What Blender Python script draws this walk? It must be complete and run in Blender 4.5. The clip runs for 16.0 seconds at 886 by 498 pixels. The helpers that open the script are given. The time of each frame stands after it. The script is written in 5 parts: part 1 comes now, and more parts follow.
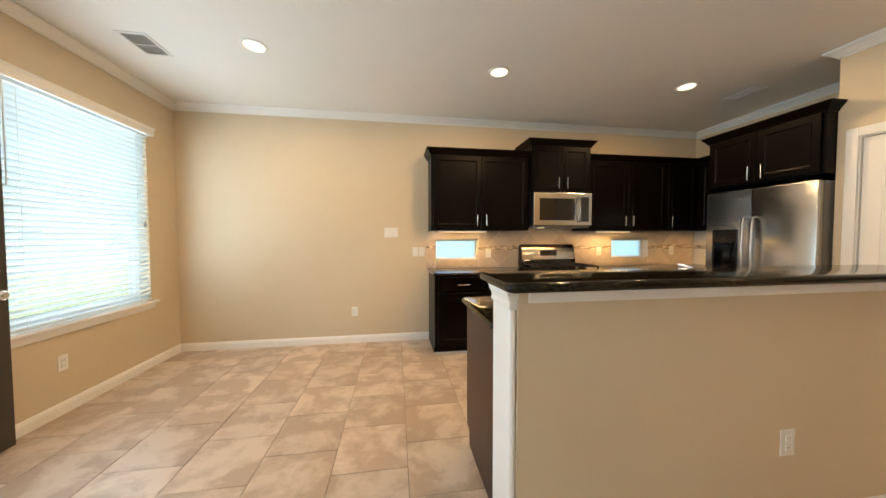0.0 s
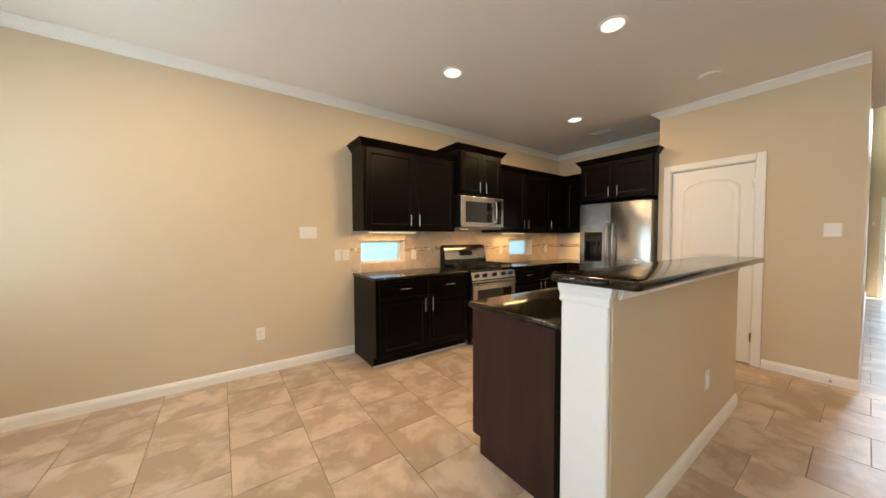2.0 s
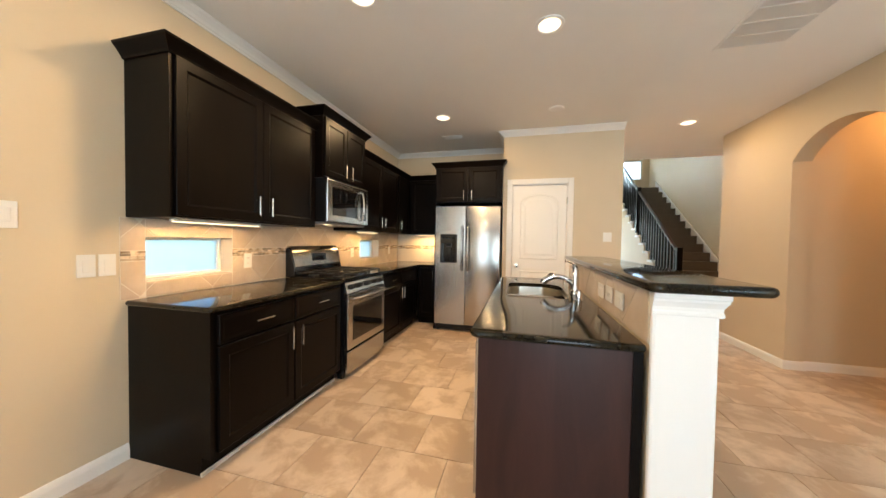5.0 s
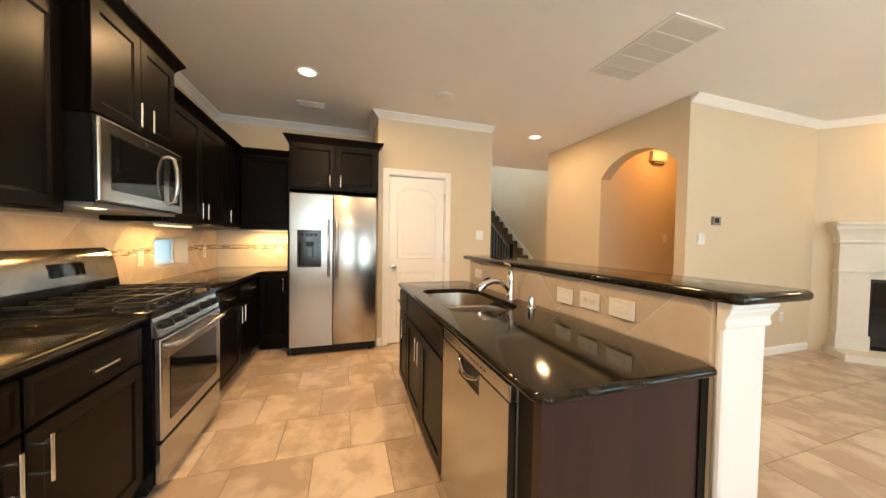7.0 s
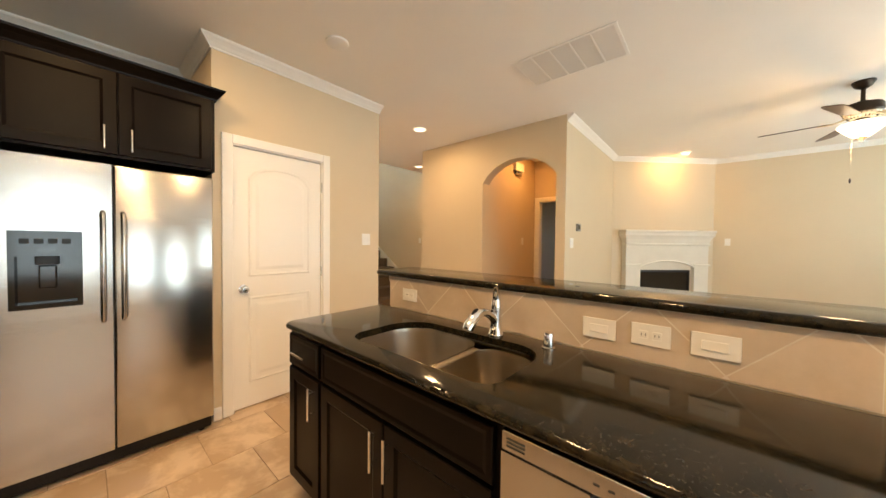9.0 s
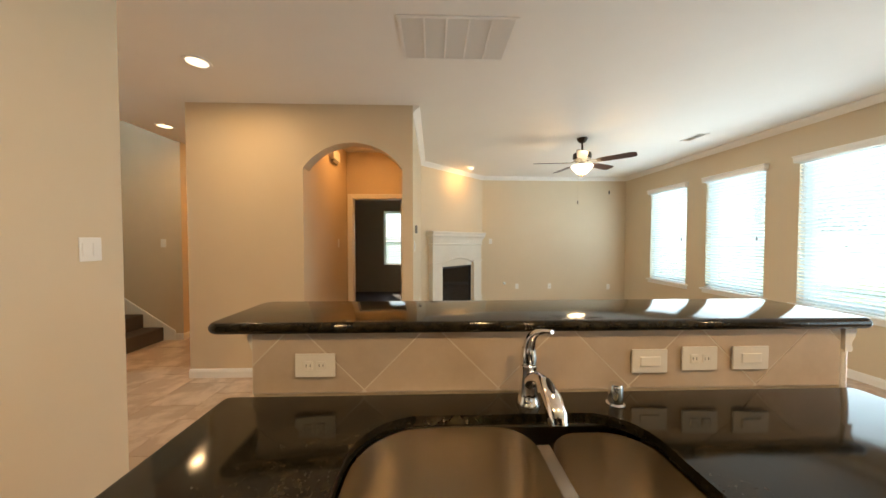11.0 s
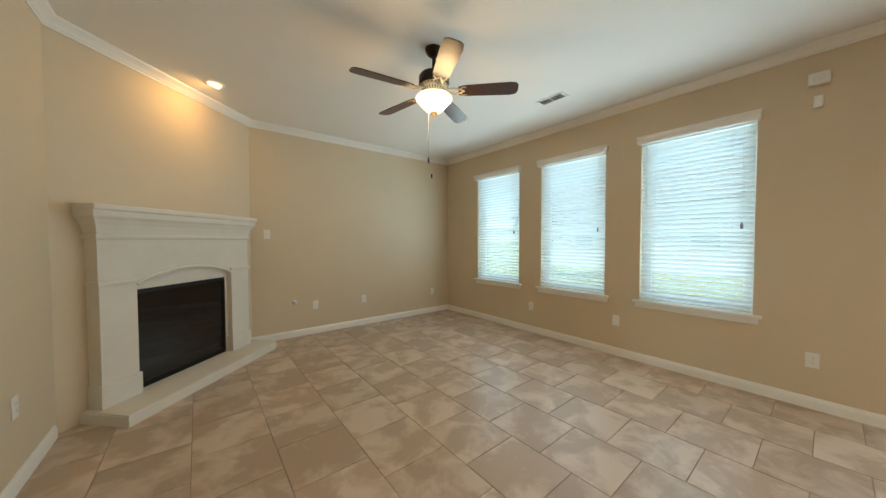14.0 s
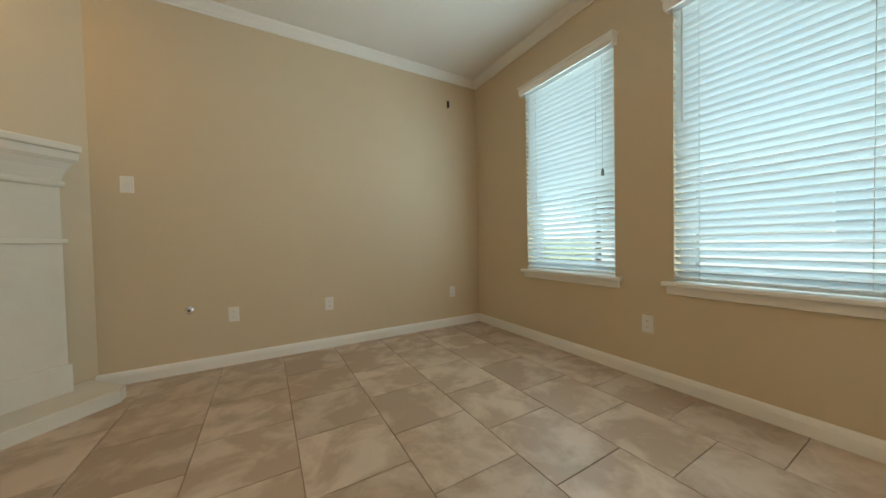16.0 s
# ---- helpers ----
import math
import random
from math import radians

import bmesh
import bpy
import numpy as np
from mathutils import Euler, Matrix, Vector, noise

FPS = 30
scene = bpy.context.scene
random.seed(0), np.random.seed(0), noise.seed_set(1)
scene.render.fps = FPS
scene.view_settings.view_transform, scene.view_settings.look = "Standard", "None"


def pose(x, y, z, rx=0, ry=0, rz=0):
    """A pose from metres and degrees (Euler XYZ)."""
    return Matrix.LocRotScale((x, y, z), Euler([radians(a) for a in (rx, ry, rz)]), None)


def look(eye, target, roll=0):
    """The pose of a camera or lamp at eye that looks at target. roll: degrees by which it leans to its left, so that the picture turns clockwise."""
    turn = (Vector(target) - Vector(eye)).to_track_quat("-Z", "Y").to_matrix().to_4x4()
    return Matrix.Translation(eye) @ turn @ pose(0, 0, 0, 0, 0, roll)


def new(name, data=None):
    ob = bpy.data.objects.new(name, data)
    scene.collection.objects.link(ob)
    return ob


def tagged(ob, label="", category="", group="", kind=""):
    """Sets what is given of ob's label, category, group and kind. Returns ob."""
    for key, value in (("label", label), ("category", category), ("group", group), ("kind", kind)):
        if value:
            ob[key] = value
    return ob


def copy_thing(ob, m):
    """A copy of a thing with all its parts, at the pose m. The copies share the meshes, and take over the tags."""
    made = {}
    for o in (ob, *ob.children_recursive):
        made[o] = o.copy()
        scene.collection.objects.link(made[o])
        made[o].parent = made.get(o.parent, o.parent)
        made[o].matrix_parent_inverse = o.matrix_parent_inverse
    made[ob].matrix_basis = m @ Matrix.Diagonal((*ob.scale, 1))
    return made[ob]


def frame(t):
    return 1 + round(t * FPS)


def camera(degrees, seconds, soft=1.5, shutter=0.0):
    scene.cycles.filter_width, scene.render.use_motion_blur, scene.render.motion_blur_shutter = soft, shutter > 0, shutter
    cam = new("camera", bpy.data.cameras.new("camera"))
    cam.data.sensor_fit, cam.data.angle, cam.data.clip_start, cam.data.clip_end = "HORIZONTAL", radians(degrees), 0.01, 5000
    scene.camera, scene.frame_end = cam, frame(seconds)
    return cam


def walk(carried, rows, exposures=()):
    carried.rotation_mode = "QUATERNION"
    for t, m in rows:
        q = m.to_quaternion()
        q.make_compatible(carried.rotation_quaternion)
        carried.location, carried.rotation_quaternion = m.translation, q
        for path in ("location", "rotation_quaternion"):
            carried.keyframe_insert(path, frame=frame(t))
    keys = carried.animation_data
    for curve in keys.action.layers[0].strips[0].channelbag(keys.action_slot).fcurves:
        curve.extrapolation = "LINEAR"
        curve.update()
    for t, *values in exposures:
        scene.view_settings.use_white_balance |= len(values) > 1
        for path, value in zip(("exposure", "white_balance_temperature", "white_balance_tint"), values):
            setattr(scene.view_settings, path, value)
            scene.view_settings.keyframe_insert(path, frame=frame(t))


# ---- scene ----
cam = camera(110.4, 16.0)
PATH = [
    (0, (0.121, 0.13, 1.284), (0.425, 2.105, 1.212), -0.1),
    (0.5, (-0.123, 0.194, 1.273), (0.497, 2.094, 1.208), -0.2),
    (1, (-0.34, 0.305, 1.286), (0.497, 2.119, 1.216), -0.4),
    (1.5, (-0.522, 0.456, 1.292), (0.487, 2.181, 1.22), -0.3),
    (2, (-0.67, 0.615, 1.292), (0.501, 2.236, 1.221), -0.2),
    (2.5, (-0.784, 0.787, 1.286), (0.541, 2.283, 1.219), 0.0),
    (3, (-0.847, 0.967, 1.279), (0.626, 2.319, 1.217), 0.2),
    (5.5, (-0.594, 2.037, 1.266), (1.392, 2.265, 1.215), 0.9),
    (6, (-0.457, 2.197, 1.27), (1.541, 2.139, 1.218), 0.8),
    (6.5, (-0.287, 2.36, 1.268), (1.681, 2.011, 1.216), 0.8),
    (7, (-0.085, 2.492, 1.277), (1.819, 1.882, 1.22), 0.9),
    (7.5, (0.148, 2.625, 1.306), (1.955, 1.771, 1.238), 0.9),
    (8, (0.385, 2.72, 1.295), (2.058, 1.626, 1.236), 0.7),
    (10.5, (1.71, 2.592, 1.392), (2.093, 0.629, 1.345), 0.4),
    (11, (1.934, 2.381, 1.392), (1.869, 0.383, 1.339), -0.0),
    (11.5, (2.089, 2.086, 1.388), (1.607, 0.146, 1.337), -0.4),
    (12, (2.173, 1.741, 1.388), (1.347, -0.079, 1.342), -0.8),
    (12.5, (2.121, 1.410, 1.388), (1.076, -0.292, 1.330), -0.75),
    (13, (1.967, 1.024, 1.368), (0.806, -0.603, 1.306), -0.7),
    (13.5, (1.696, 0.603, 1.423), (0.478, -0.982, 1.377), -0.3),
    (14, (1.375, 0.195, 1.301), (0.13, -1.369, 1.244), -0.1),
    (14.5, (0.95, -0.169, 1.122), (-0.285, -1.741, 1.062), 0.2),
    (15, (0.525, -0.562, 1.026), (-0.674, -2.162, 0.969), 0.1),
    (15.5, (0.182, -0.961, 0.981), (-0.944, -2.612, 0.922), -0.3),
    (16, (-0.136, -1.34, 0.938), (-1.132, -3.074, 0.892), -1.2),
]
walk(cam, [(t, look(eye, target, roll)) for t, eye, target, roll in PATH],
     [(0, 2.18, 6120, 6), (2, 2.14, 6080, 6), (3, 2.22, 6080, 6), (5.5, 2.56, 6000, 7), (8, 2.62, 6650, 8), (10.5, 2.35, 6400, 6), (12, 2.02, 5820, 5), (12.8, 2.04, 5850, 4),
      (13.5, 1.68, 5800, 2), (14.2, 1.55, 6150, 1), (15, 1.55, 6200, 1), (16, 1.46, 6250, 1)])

# ---- world, sun, lamps ----
world = bpy.data.worlds.new("sky_world")
scene.world = world
world.use_nodes = True
wn = world.node_tree
sky = wn.nodes.new("ShaderNodeTexSky")
sky.sky_type = "NISHITA"
sky.sun_disc = False
sky.sun_elevation, sky.sun_rotation = radians(55), radians(158)
wn.links.new(sky.outputs[0], wn.nodes["Background"].inputs[0])
wn.nodes["Background"].inputs[1].default_value = 0.15
sun = new("sun", bpy.data.lights.new("sun", "SUN"))
sun.data.energy, sun.data.angle, sun.data.color = 3.2, radians(0.6), (1, 0.95, 0.87)
sun.matrix_world = look((0, 0, 20), (-0.21, 0.53, 19.18))

WARM, COOL = (1.0, 0.62, 0.29), (0.80, 0.93, 1.0)


def area_lamp(name, m, sx, sy, watts, colour, shape="RECTANGLE"):
    data = bpy.data.lights.new(name, "AREA")
    data.shape, data.size, data.size_y, data.energy, data.color = shape, sx, sy, watts, colour
    ob = new(name, data)
    ob.matrix_world = m
    return ob


# sky light that enters at each opening: (name, centre, width, height, facing, watts)
OUT = (0.76, 0.93, 1.0)
for nm, c, w, h, rz, watts, tint in (
        ("window_light", (-2.382, -0.63, 1.5), 0.76, 1.58, -90, 4.6, OUT),
        ("window_light", (-2.382, -1.845, 1.5), 0.76, 1.58, -90, 4.6, OUT),
        ("window_light", (-2.382, -3.06, 1.5), 0.76, 1.58, -90, 4.6, OUT),
        ("window_light", (-2.382, 3.0, 1.5), 1.10, 1.58, -90, 4.8, OUT),
        ("window_light", (-2.27, -0.63, 1.5), 0.80, 1.6, -90, 2.3, COOL),
        ("window_light", (-2.27, -1.845, 1.5), 0.80, 1.6, -90, 2.3, COOL),
        ("window_light", (-2.27, -3.06, 1.5), 0.80, 1.6, -90, 2.3, COOL),
        ("window_light", (-2.27, 3.0, 1.5), 1.10, 1.6, -90, 2.9, COOL),
        ("door_light", (-2.47, 1.20, 1.02), 0.74, 2.0, -90, 5.0, COOL),
        ("front_door_light", (10.75, -0.08, 1.02), 0.9, 2.0, 90, 5.5, COOL),
        ("foyer_window_light", (10.75, -0.08, 3.6), 0.9, 0.7, 90, 19, COOL)):
    area_lamp(nm, pose(*c, 90, 0, rz), w, h, watts, tint)


# ---- materials ----
def material(name, colour, rough=0.5, metal=0.0, **kw):
    """A procedural surface: base colour, a coarse and a fine variation, relief, gloss."""
    m = bpy.data.materials.new(name)
    m.use_nodes = True
    nt = m.node_tree
    b = nt.nodes["Principled BSDF"]
    b.inputs["Base Color"].default_value = (*colour, 1)
    b.inputs["Roughness"].default_value = rough
    b.inputs["Metallic"].default_value = metal
    b.inputs["Coat Weight"].default_value = kw.get("coat", 0.0)
    b.inputs["Coat Roughness"].default_value = 0.08
    if kw.get("spec") is not None:
        b.inputs["Specular IOR Level"].default_value = kw["spec"]
    tc = nt.nodes.new("ShaderNodeTexCoord")
    mp = nt.nodes.new("ShaderNodeMapping")
    nt.links.new(tc.outputs["Object"], mp.inputs[0])
    mp.inputs["Scale"].default_value = kw.get("stretch", (1, 1, 1))
    src = mp.outputs[0]
    if kw.get("scatter"):
        info = nt.nodes.new("ShaderNodeObjectInfo")
        add = nt.nodes.new("ShaderNodeVectorMath")
        mul = nt.nodes.new("ShaderNodeMath")
        mul.operation = "MULTIPLY"
        mul.inputs[1].default_value = 37.0
        nt.links.new(info.outputs["Random"], mul.inputs[0])
        nt.links.new(src, add.inputs[0])
        nt.links.new(mul.outputs[0], add.inputs[1])
        src = add.outputs[0]

    def noise_at(scale, detail, rough_n=0.6):
        n = nt.nodes.new("ShaderNodeTexNoise")
        n.inputs["Scale"].default_value, n.inputs["Detail"].default_value = scale, detail
        n.inputs["Roughness"].default_value = rough_n
        nt.links.new(src, n.inputs["Vector"])
        return n

    col = None
    if kw.get("other"):
        n = noise_at(kw.get("scale", 4), 6, kw.get("nrough", 0.62))
        n.inputs["Distortion"].default_value = kw.get("distort", 0.0)
        r = nt.nodes.new("ShaderNodeValToRGB")
        lo, hi = kw.get("ramp", (0.35, 0.65))
        r.color_ramp.elements[0].position, r.color_ramp.elements[1].position = lo, hi
        r.color_ramp.elements[0].color = (*colour, 1)
        r.color_ramp.elements[1].color = (*kw["other"], 1)
        nt.links.new(n.outputs["Fac"], r.inputs[0])
        col = r.outputs[0]
    if kw.get("specks"):
        v = nt.nodes.new("ShaderNodeTexVoronoi")
        v.inputs["Scale"].default_value = kw.get("speck_scale", 120)
        nt.links.new(src, v.inputs["Vector"])
        r = nt.nodes.new("ShaderNodeValToRGB")
        r.color_ramp.elements[0].position, r.color_ramp.elements[1].position = 0.93, 0.98
        sep = nt.nodes.new("ShaderNodeSeparateColor")
        nt.links.new(v.outputs["Color"], sep.inputs[0])
        nt.links.new(sep.outputs[0], r.inputs[0])
        mx = nt.nodes.new("ShaderNodeMix")
        mx.data_type = "RGBA"
        nt.links.new(r.outputs[0], mx.inputs[0])
        if col:
            nt.links.new(col, mx.inputs[6])
        else:
            mx.inputs[6].default_value = (*colour, 1)
        mx.inputs[7].default_value = (*kw["specks"], 1)
        col = mx.outputs[2]
    if kw.get("pieces"):
        rnd = nt.nodes.new("ShaderNodeNewGeometry") if kw["pieces"] == "island" else nt.nodes.new("ShaderNodeObjectInfo")
        out = rnd.outputs["Random Per Island"] if kw["pieces"] == "island" else rnd.outputs["Random"]
        hs = nt.nodes.new("ShaderNodeHueSaturation")
        mr = nt.nodes.new("ShaderNodeMapRange")
        spread = kw.get("spread", 0.12)
        mr.inputs["To Min"].default_value, mr.inputs["To Max"].default_value = 1 - spread, 1 + spread
        nt.links.new(out, mr.inputs["Value"])
        nt.links.new(mr.outputs[0], hs.inputs["Value"])
        if col:
            nt.links.new(col, hs.inputs["Color"])
        else:
            hs.inputs["Color"].default_value = (*colour, 1)
        col = hs.outputs[0]
    if col:
        nt.links.new(col, b.inputs["Base Color"])
    if kw.get("bump"):
        n = noise_at(kw.get("bump_scale", 60), 5)
        bp = nt.nodes.new("ShaderNodeBump")
        bp.inputs["Strength"].default_value = kw["bump"]
        bp.inputs["Distance"].default_value = kw.get("depth", 0.002)
        nt.links.new(n.outputs["Fac"], bp.inputs["Height"])
        nt.links.new(bp.outputs[0], b.inputs["Normal"])
    if kw.get("rough_var"):
        n = noise_at(kw.get("rv_scale", 6), 4)
        mr = nt.nodes.new("ShaderNodeMapRange")
        mr.inputs["To Min"].default_value = max(0.02, rough - kw["rough_var"])
        mr.inputs["To Max"].default_value = rough + kw["rough_var"]
        nt.links.new(n.outputs["Fac"], mr.inputs["Value"])
        nt.links.new(mr.outputs[0], b.inputs["Roughness"])
    return m


def glow(name, colour, strength):
    m = bpy.data.materials.new(name)
    m.use_nodes = True
    b = m.node_tree.nodes["Principled BSDF"]
    b.inputs["Base Color"].default_value = (*colour, 1)
    b.inputs["Emission Color"].default_value = (*colour, 1)
    b.inputs["Emission Strength"].default_value = strength
    return m


def glass(name, rough=0.0, tint=(1, 1, 1)):
    m = bpy.data.materials.new(name)
    m.use_nodes = True
    b = m.node_tree.nodes["Principled BSDF"]
    b.inputs["Base Color"].default_value = (*tint, 1)
    b.inputs["Transmission Weight"].default_value = 1.0
    b.inputs["Roughness"].default_value = rough
    b.inputs["IOR"].default_value = 1.45
    return m


PAINT = material("beige_wall_paint", (0.65, 0.543, 0.385), 0.55, other=(0.63, 0.523, 0.368), scale=1.2, bump=0.25, bump_scale=180, depth=0.001)
CEIL = material("ceiling_paint", (0.84, 0.81, 0.76), 0.8, other=(0.82, 0.79, 0.74), scale=1.5, bump=0.3, bump_scale=140, depth=0.001)
TRIM = material("white_trim_paint", (0.85, 0.83, 0.79), 0.35, bump=0.08, bump_scale=40)
TILE = material("beige_floor_tile", (0.425, 0.317, 0.227), 0.36, other=(0.60, 0.485, 0.380), scale=4.0, ramp=(0.45, 0.60), distort=0.30, nrough=0.58, scatter=True,
                pieces="object", spread=0.07, bump=0.12, bump_scale=25, rough_var=0.08)
TILE_FAR = material("beige_floor_tile_far", (0.425, 0.317, 0.227), 0.36, other=(0.60, 0.485, 0.380), scale=4.0, ramp=(0.45, 0.60), distort=0.30, nrough=0.58,
                    pieces="island", spread=0.07, bump=0.12, bump_scale=25)
GROUT = material("floor_grout", (0.30, 0.232, 0.168), 0.9, bump=0.3, bump_scale=90)
ESPRESSO = material("espresso_wood", (0.0022, 0.0014, 0.0011), 0.31, other=(0.0034, 0.0021, 0.0015), spec=0.11, scale=5, stretch=(4, 4, 0.7), bump=0.02, bump_scale=30, rough_var=0.025)
MAHOGANY = material("red_brown_wood", (0.025, 0.0092, 0.0078), 0.34, spec=0.3, other=(0.042, 0.0160, 0.0125), scale=2.2, stretch=(4, 4, 0.7), bump=0.06, bump_scale=30, distort=1.0)
GRANITE = material("black_granite", (0.0070, 0.0064, 0.0042), 0.085, other=(0.028, 0.0215, 0.0115), scale=26, ramp=(0.44, 0.70), specks=(0.030, 0.023, 0.015), speck_scale=320, spec=0.26)
STEEL = material("brushed_steel", (0.50, 0.485, 0.46), 0.21, 1.0, bump=0.35, bump_scale=2.2, stretch=(1, 1, 2.5), rough_var=0.06, rv_scale=30, depth=0.006)
SINKSTEEL = material("sink_steel", (0.48, 0.43, 0.36), 0.29, 1.0)
CHROME = material("chrome", (0.8, 0.8, 0.8), 0.06, 1.0)
NICKEL = material("satin_nickel", (0.70, 0.68, 0.63), 0.25, 1.0, bump=0.02, bump_scale=200)
BLACK = material("black_plastic", (0.006, 0.006, 0.0065), 0.3, spec=0.3, bump=0.05, bump_scale=150)
ENAMEL = material("black_enamel", (0.006, 0.006, 0.007), 0.1, rough_var=0.03)
IRON = material("cast_iron", (0.009, 0.009, 0.010), 0.5, spec=0.35, bump=0.3, bump_scale=220)
DARKGLASS = material("dark_glass", (0.006, 0.006, 0.007), 0.04, spec=0.6)
PLATE = material("white_plastic", (0.80, 0.78, 0.74), 0.3)
SLOT = material("dark_slot", (0.03, 0.03, 0.03), 0.6)
GREYPL = material("grey_plastic", (0.22, 0.21, 0.20), 0.45, bump=0.03)
# grey that paints the shade of the duct openings above the vents
DUCT_SHADE = material("duct_shade_grey", (0.28, 0.27, 0.26), 0.6, bump=0.05)
SPLASH = material("travertine_tile", (0.50, 0.40, 0.30), 0.36, other=(0.60, 0.50, 0.40), scale=5, ramp=(0.35, 0.68), scatter=True, pieces="object", spread=0.08,
                  bump=0.15, bump_scale=45)
JOINT = material("pale_grout", (0.70, 0.64, 0.55), 0.9, bump=0.2, bump_scale=120)
MOSAIC = material("mosaic_strip", (0.34, 0.24, 0.15), 0.15, other=(0.62, 0.52, 0.40), scale=14, ramp=(0.4, 0.6), pieces="island", spread=0.55)
STONE = material("cast_stone", (0.74, 0.70, 0.62), 0.75, other=(0.70, 0.66, 0.58), scale=5, bump=0.2, bump_scale=90, depth=0.0015)
CARPET = material("brown_carpet", (0.085, 0.062, 0.045), 0.95, other=(0.13, 0.10, 0.075), scale=120, bump=1.0, bump_scale=400, depth=0.006)
SLAT = material("white_blind_slat", (0.84, 0.84, 0.82), 0.42, bump=0.03, bump_scale=30)
# thin slats let part of the daylight through
_nt = SLAT.node_tree
_tr, _mx = _nt.nodes.new("ShaderNodeBsdfTranslucent"), _nt.nodes.new("ShaderNodeMixShader")
_tr.inputs[0].default_value = (0.72, 0.86, 0.92, 1)
_mx.inputs[0].default_value = 0.28
_nt.links.new(_nt.nodes["Principled BSDF"].outputs[0], _mx.inputs[1])
_nt.links.new(_tr.outputs[0], _mx.inputs[2])
_nt.links.new(_mx.outputs[0], _nt.nodes["Material Output"].inputs[0])
VINYL = material("white_vinyl", (0.82, 0.82, 0.80), 0.35)
CORD = material("blind_cord", (0.75, 0.74, 0.70), 0.8)
PANE = glass("window_glass")
FROST = glass("frosted_glass", 0.55, (0.48, 0.62, 0.72))
DARKDOOR = material("dark_door_paint", (0.045, 0.036, 0.028), 0.4, bump=0.1, bump_scale=60, other=(0.055, 0.044, 0.034), scale=5, stretch=(5, 5, 0.6))
BRONZE = material("oil_rubbed_bronze", (0.045, 0.032, 0.022), 0.38, 0.8, bump=0.1, bump_scale=90)
BLADE = material("dark_walnut_blade", (0.030, 0.012, 0.008), 0.3, other=(0.055, 0.022, 0.013), scale=5, stretch=(1, 9, 9))
IVORY = material("antique_ivory_metal", (0.55, 0.47, 0.34), 0.4, 0.3, bump=0.15, bump_scale=80)
LENS = glow("lamp_lens", (1.0, 0.80, 0.52), 0.50)
LEDBAR = glow("led_bar", (1.0, 0.76, 0.40), 0.60)
BOWL = glow("lit_bowl_glass", (1.0, 0.84, 0.62), 0.62)
HAZEGLASS = material("pale_window_glass", (0.40, 0.45, 0.47), 0.25, other=(0.45, 0.49, 0.50), scale=2)
LAWN = material("lawn_grass", (0.19, 0.22, 0.09), 0.9, other=(0.26, 0.28, 0.13), scale=3, bump=1.0, bump_scale=300, depth=0.02)
CONCRETE = material("patio_concrete", (0.52, 0.50, 0.46), 0.85, other=(0.45, 0.43, 0.40), scale=2, bump=0.3, bump_scale=90)
SIDING = material("pale_siding", (0.74, 0.71, 0.66), 0.85, other=(0.68, 0.65, 0.60), scale=9, bump=0.4, bump_scale=30)
SHINGLE = material("grey_shingle", (0.16, 0.15, 0.14), 0.9, other=(0.22, 0.20, 0.18), scale=14, bump=0.5, bump_scale=40)
BARK = material("tree_bark", (0.16, 0.12, 0.08), 0.9, bump=0.8, bump_scale=30, depth=0.02)
LEAF = material("tree_leaf", (0.09, 0.13, 0.045), 0.6, other=(0.12, 0.17, 0.06), scale=6, pieces="island", spread=0.3)


# ---- mesh helpers ----
def box(bm, x0, y0, z0, x1, y1, z1, bevel=0.0, seg=2):
    vs = [bm.verts.new(p) for p in ((x0, y0, z0), (x1, y0, z0), (x1, y1, z0), (x0, y1, z0), (x0, y0, z1), (x1, y0, z1), (x1, y1, z1), (x0, y1, z1))]
    fs = [bm.faces.new([vs[i] for i in q]) for q in ((3, 2, 1, 0), (4, 5, 6, 7), (0, 1, 5, 4), (1, 2, 6, 5), (2, 3, 7, 6), (3, 0, 4, 7))]
    if bevel:
        es = list({e for f in fs for e in f.edges})
        bmesh.ops.bevel(bm, geom=es, offset=bevel, segments=seg, affect="EDGES", profile=0.5)
    return bm


def boxes(*rows):
    bm = bmesh.new()
    for r in rows:
        box(bm, *r)
    return bm


def tube(bm, points, radius, sides=12, cap=True):
    """A round tube along points; radius may be one number or one for each point."""
    pts = [Vector(p) for p in points]
    rad = radius if isinstance(radius, (list, tuple)) else [radius] * len(pts)
    rings, prev = [], None
    for i, p in enumerate(pts):
        d = (pts[min(i + 1, len(pts) - 1)] - pts[max(i - 1, 0)]).normalized()
        a = prev if prev is not None else Vector((0, 0, 1)) if abs(d.z) < 0.9 else Vector((1, 0, 0))
        a = (a - d * a.dot(d)).normalized()
        prev = a
        b = d.cross(a)
        rings.append([bm.verts.new(p + (a * math.cos(2 * math.pi * k / sides) + b * math.sin(2 * math.pi * k / sides)) * rad[i]) for k in range(sides)])
    for r0, r1 in zip(rings, rings[1:]):
        for k in range(sides):
            bm.faces.new((r0[k], r0[(k + 1) % sides], r1[(k + 1) % sides], r1[k]))
    if cap:
        bm.faces.new(rings[0][::-1])
        bm.faces.new(rings[-1])
    return bm


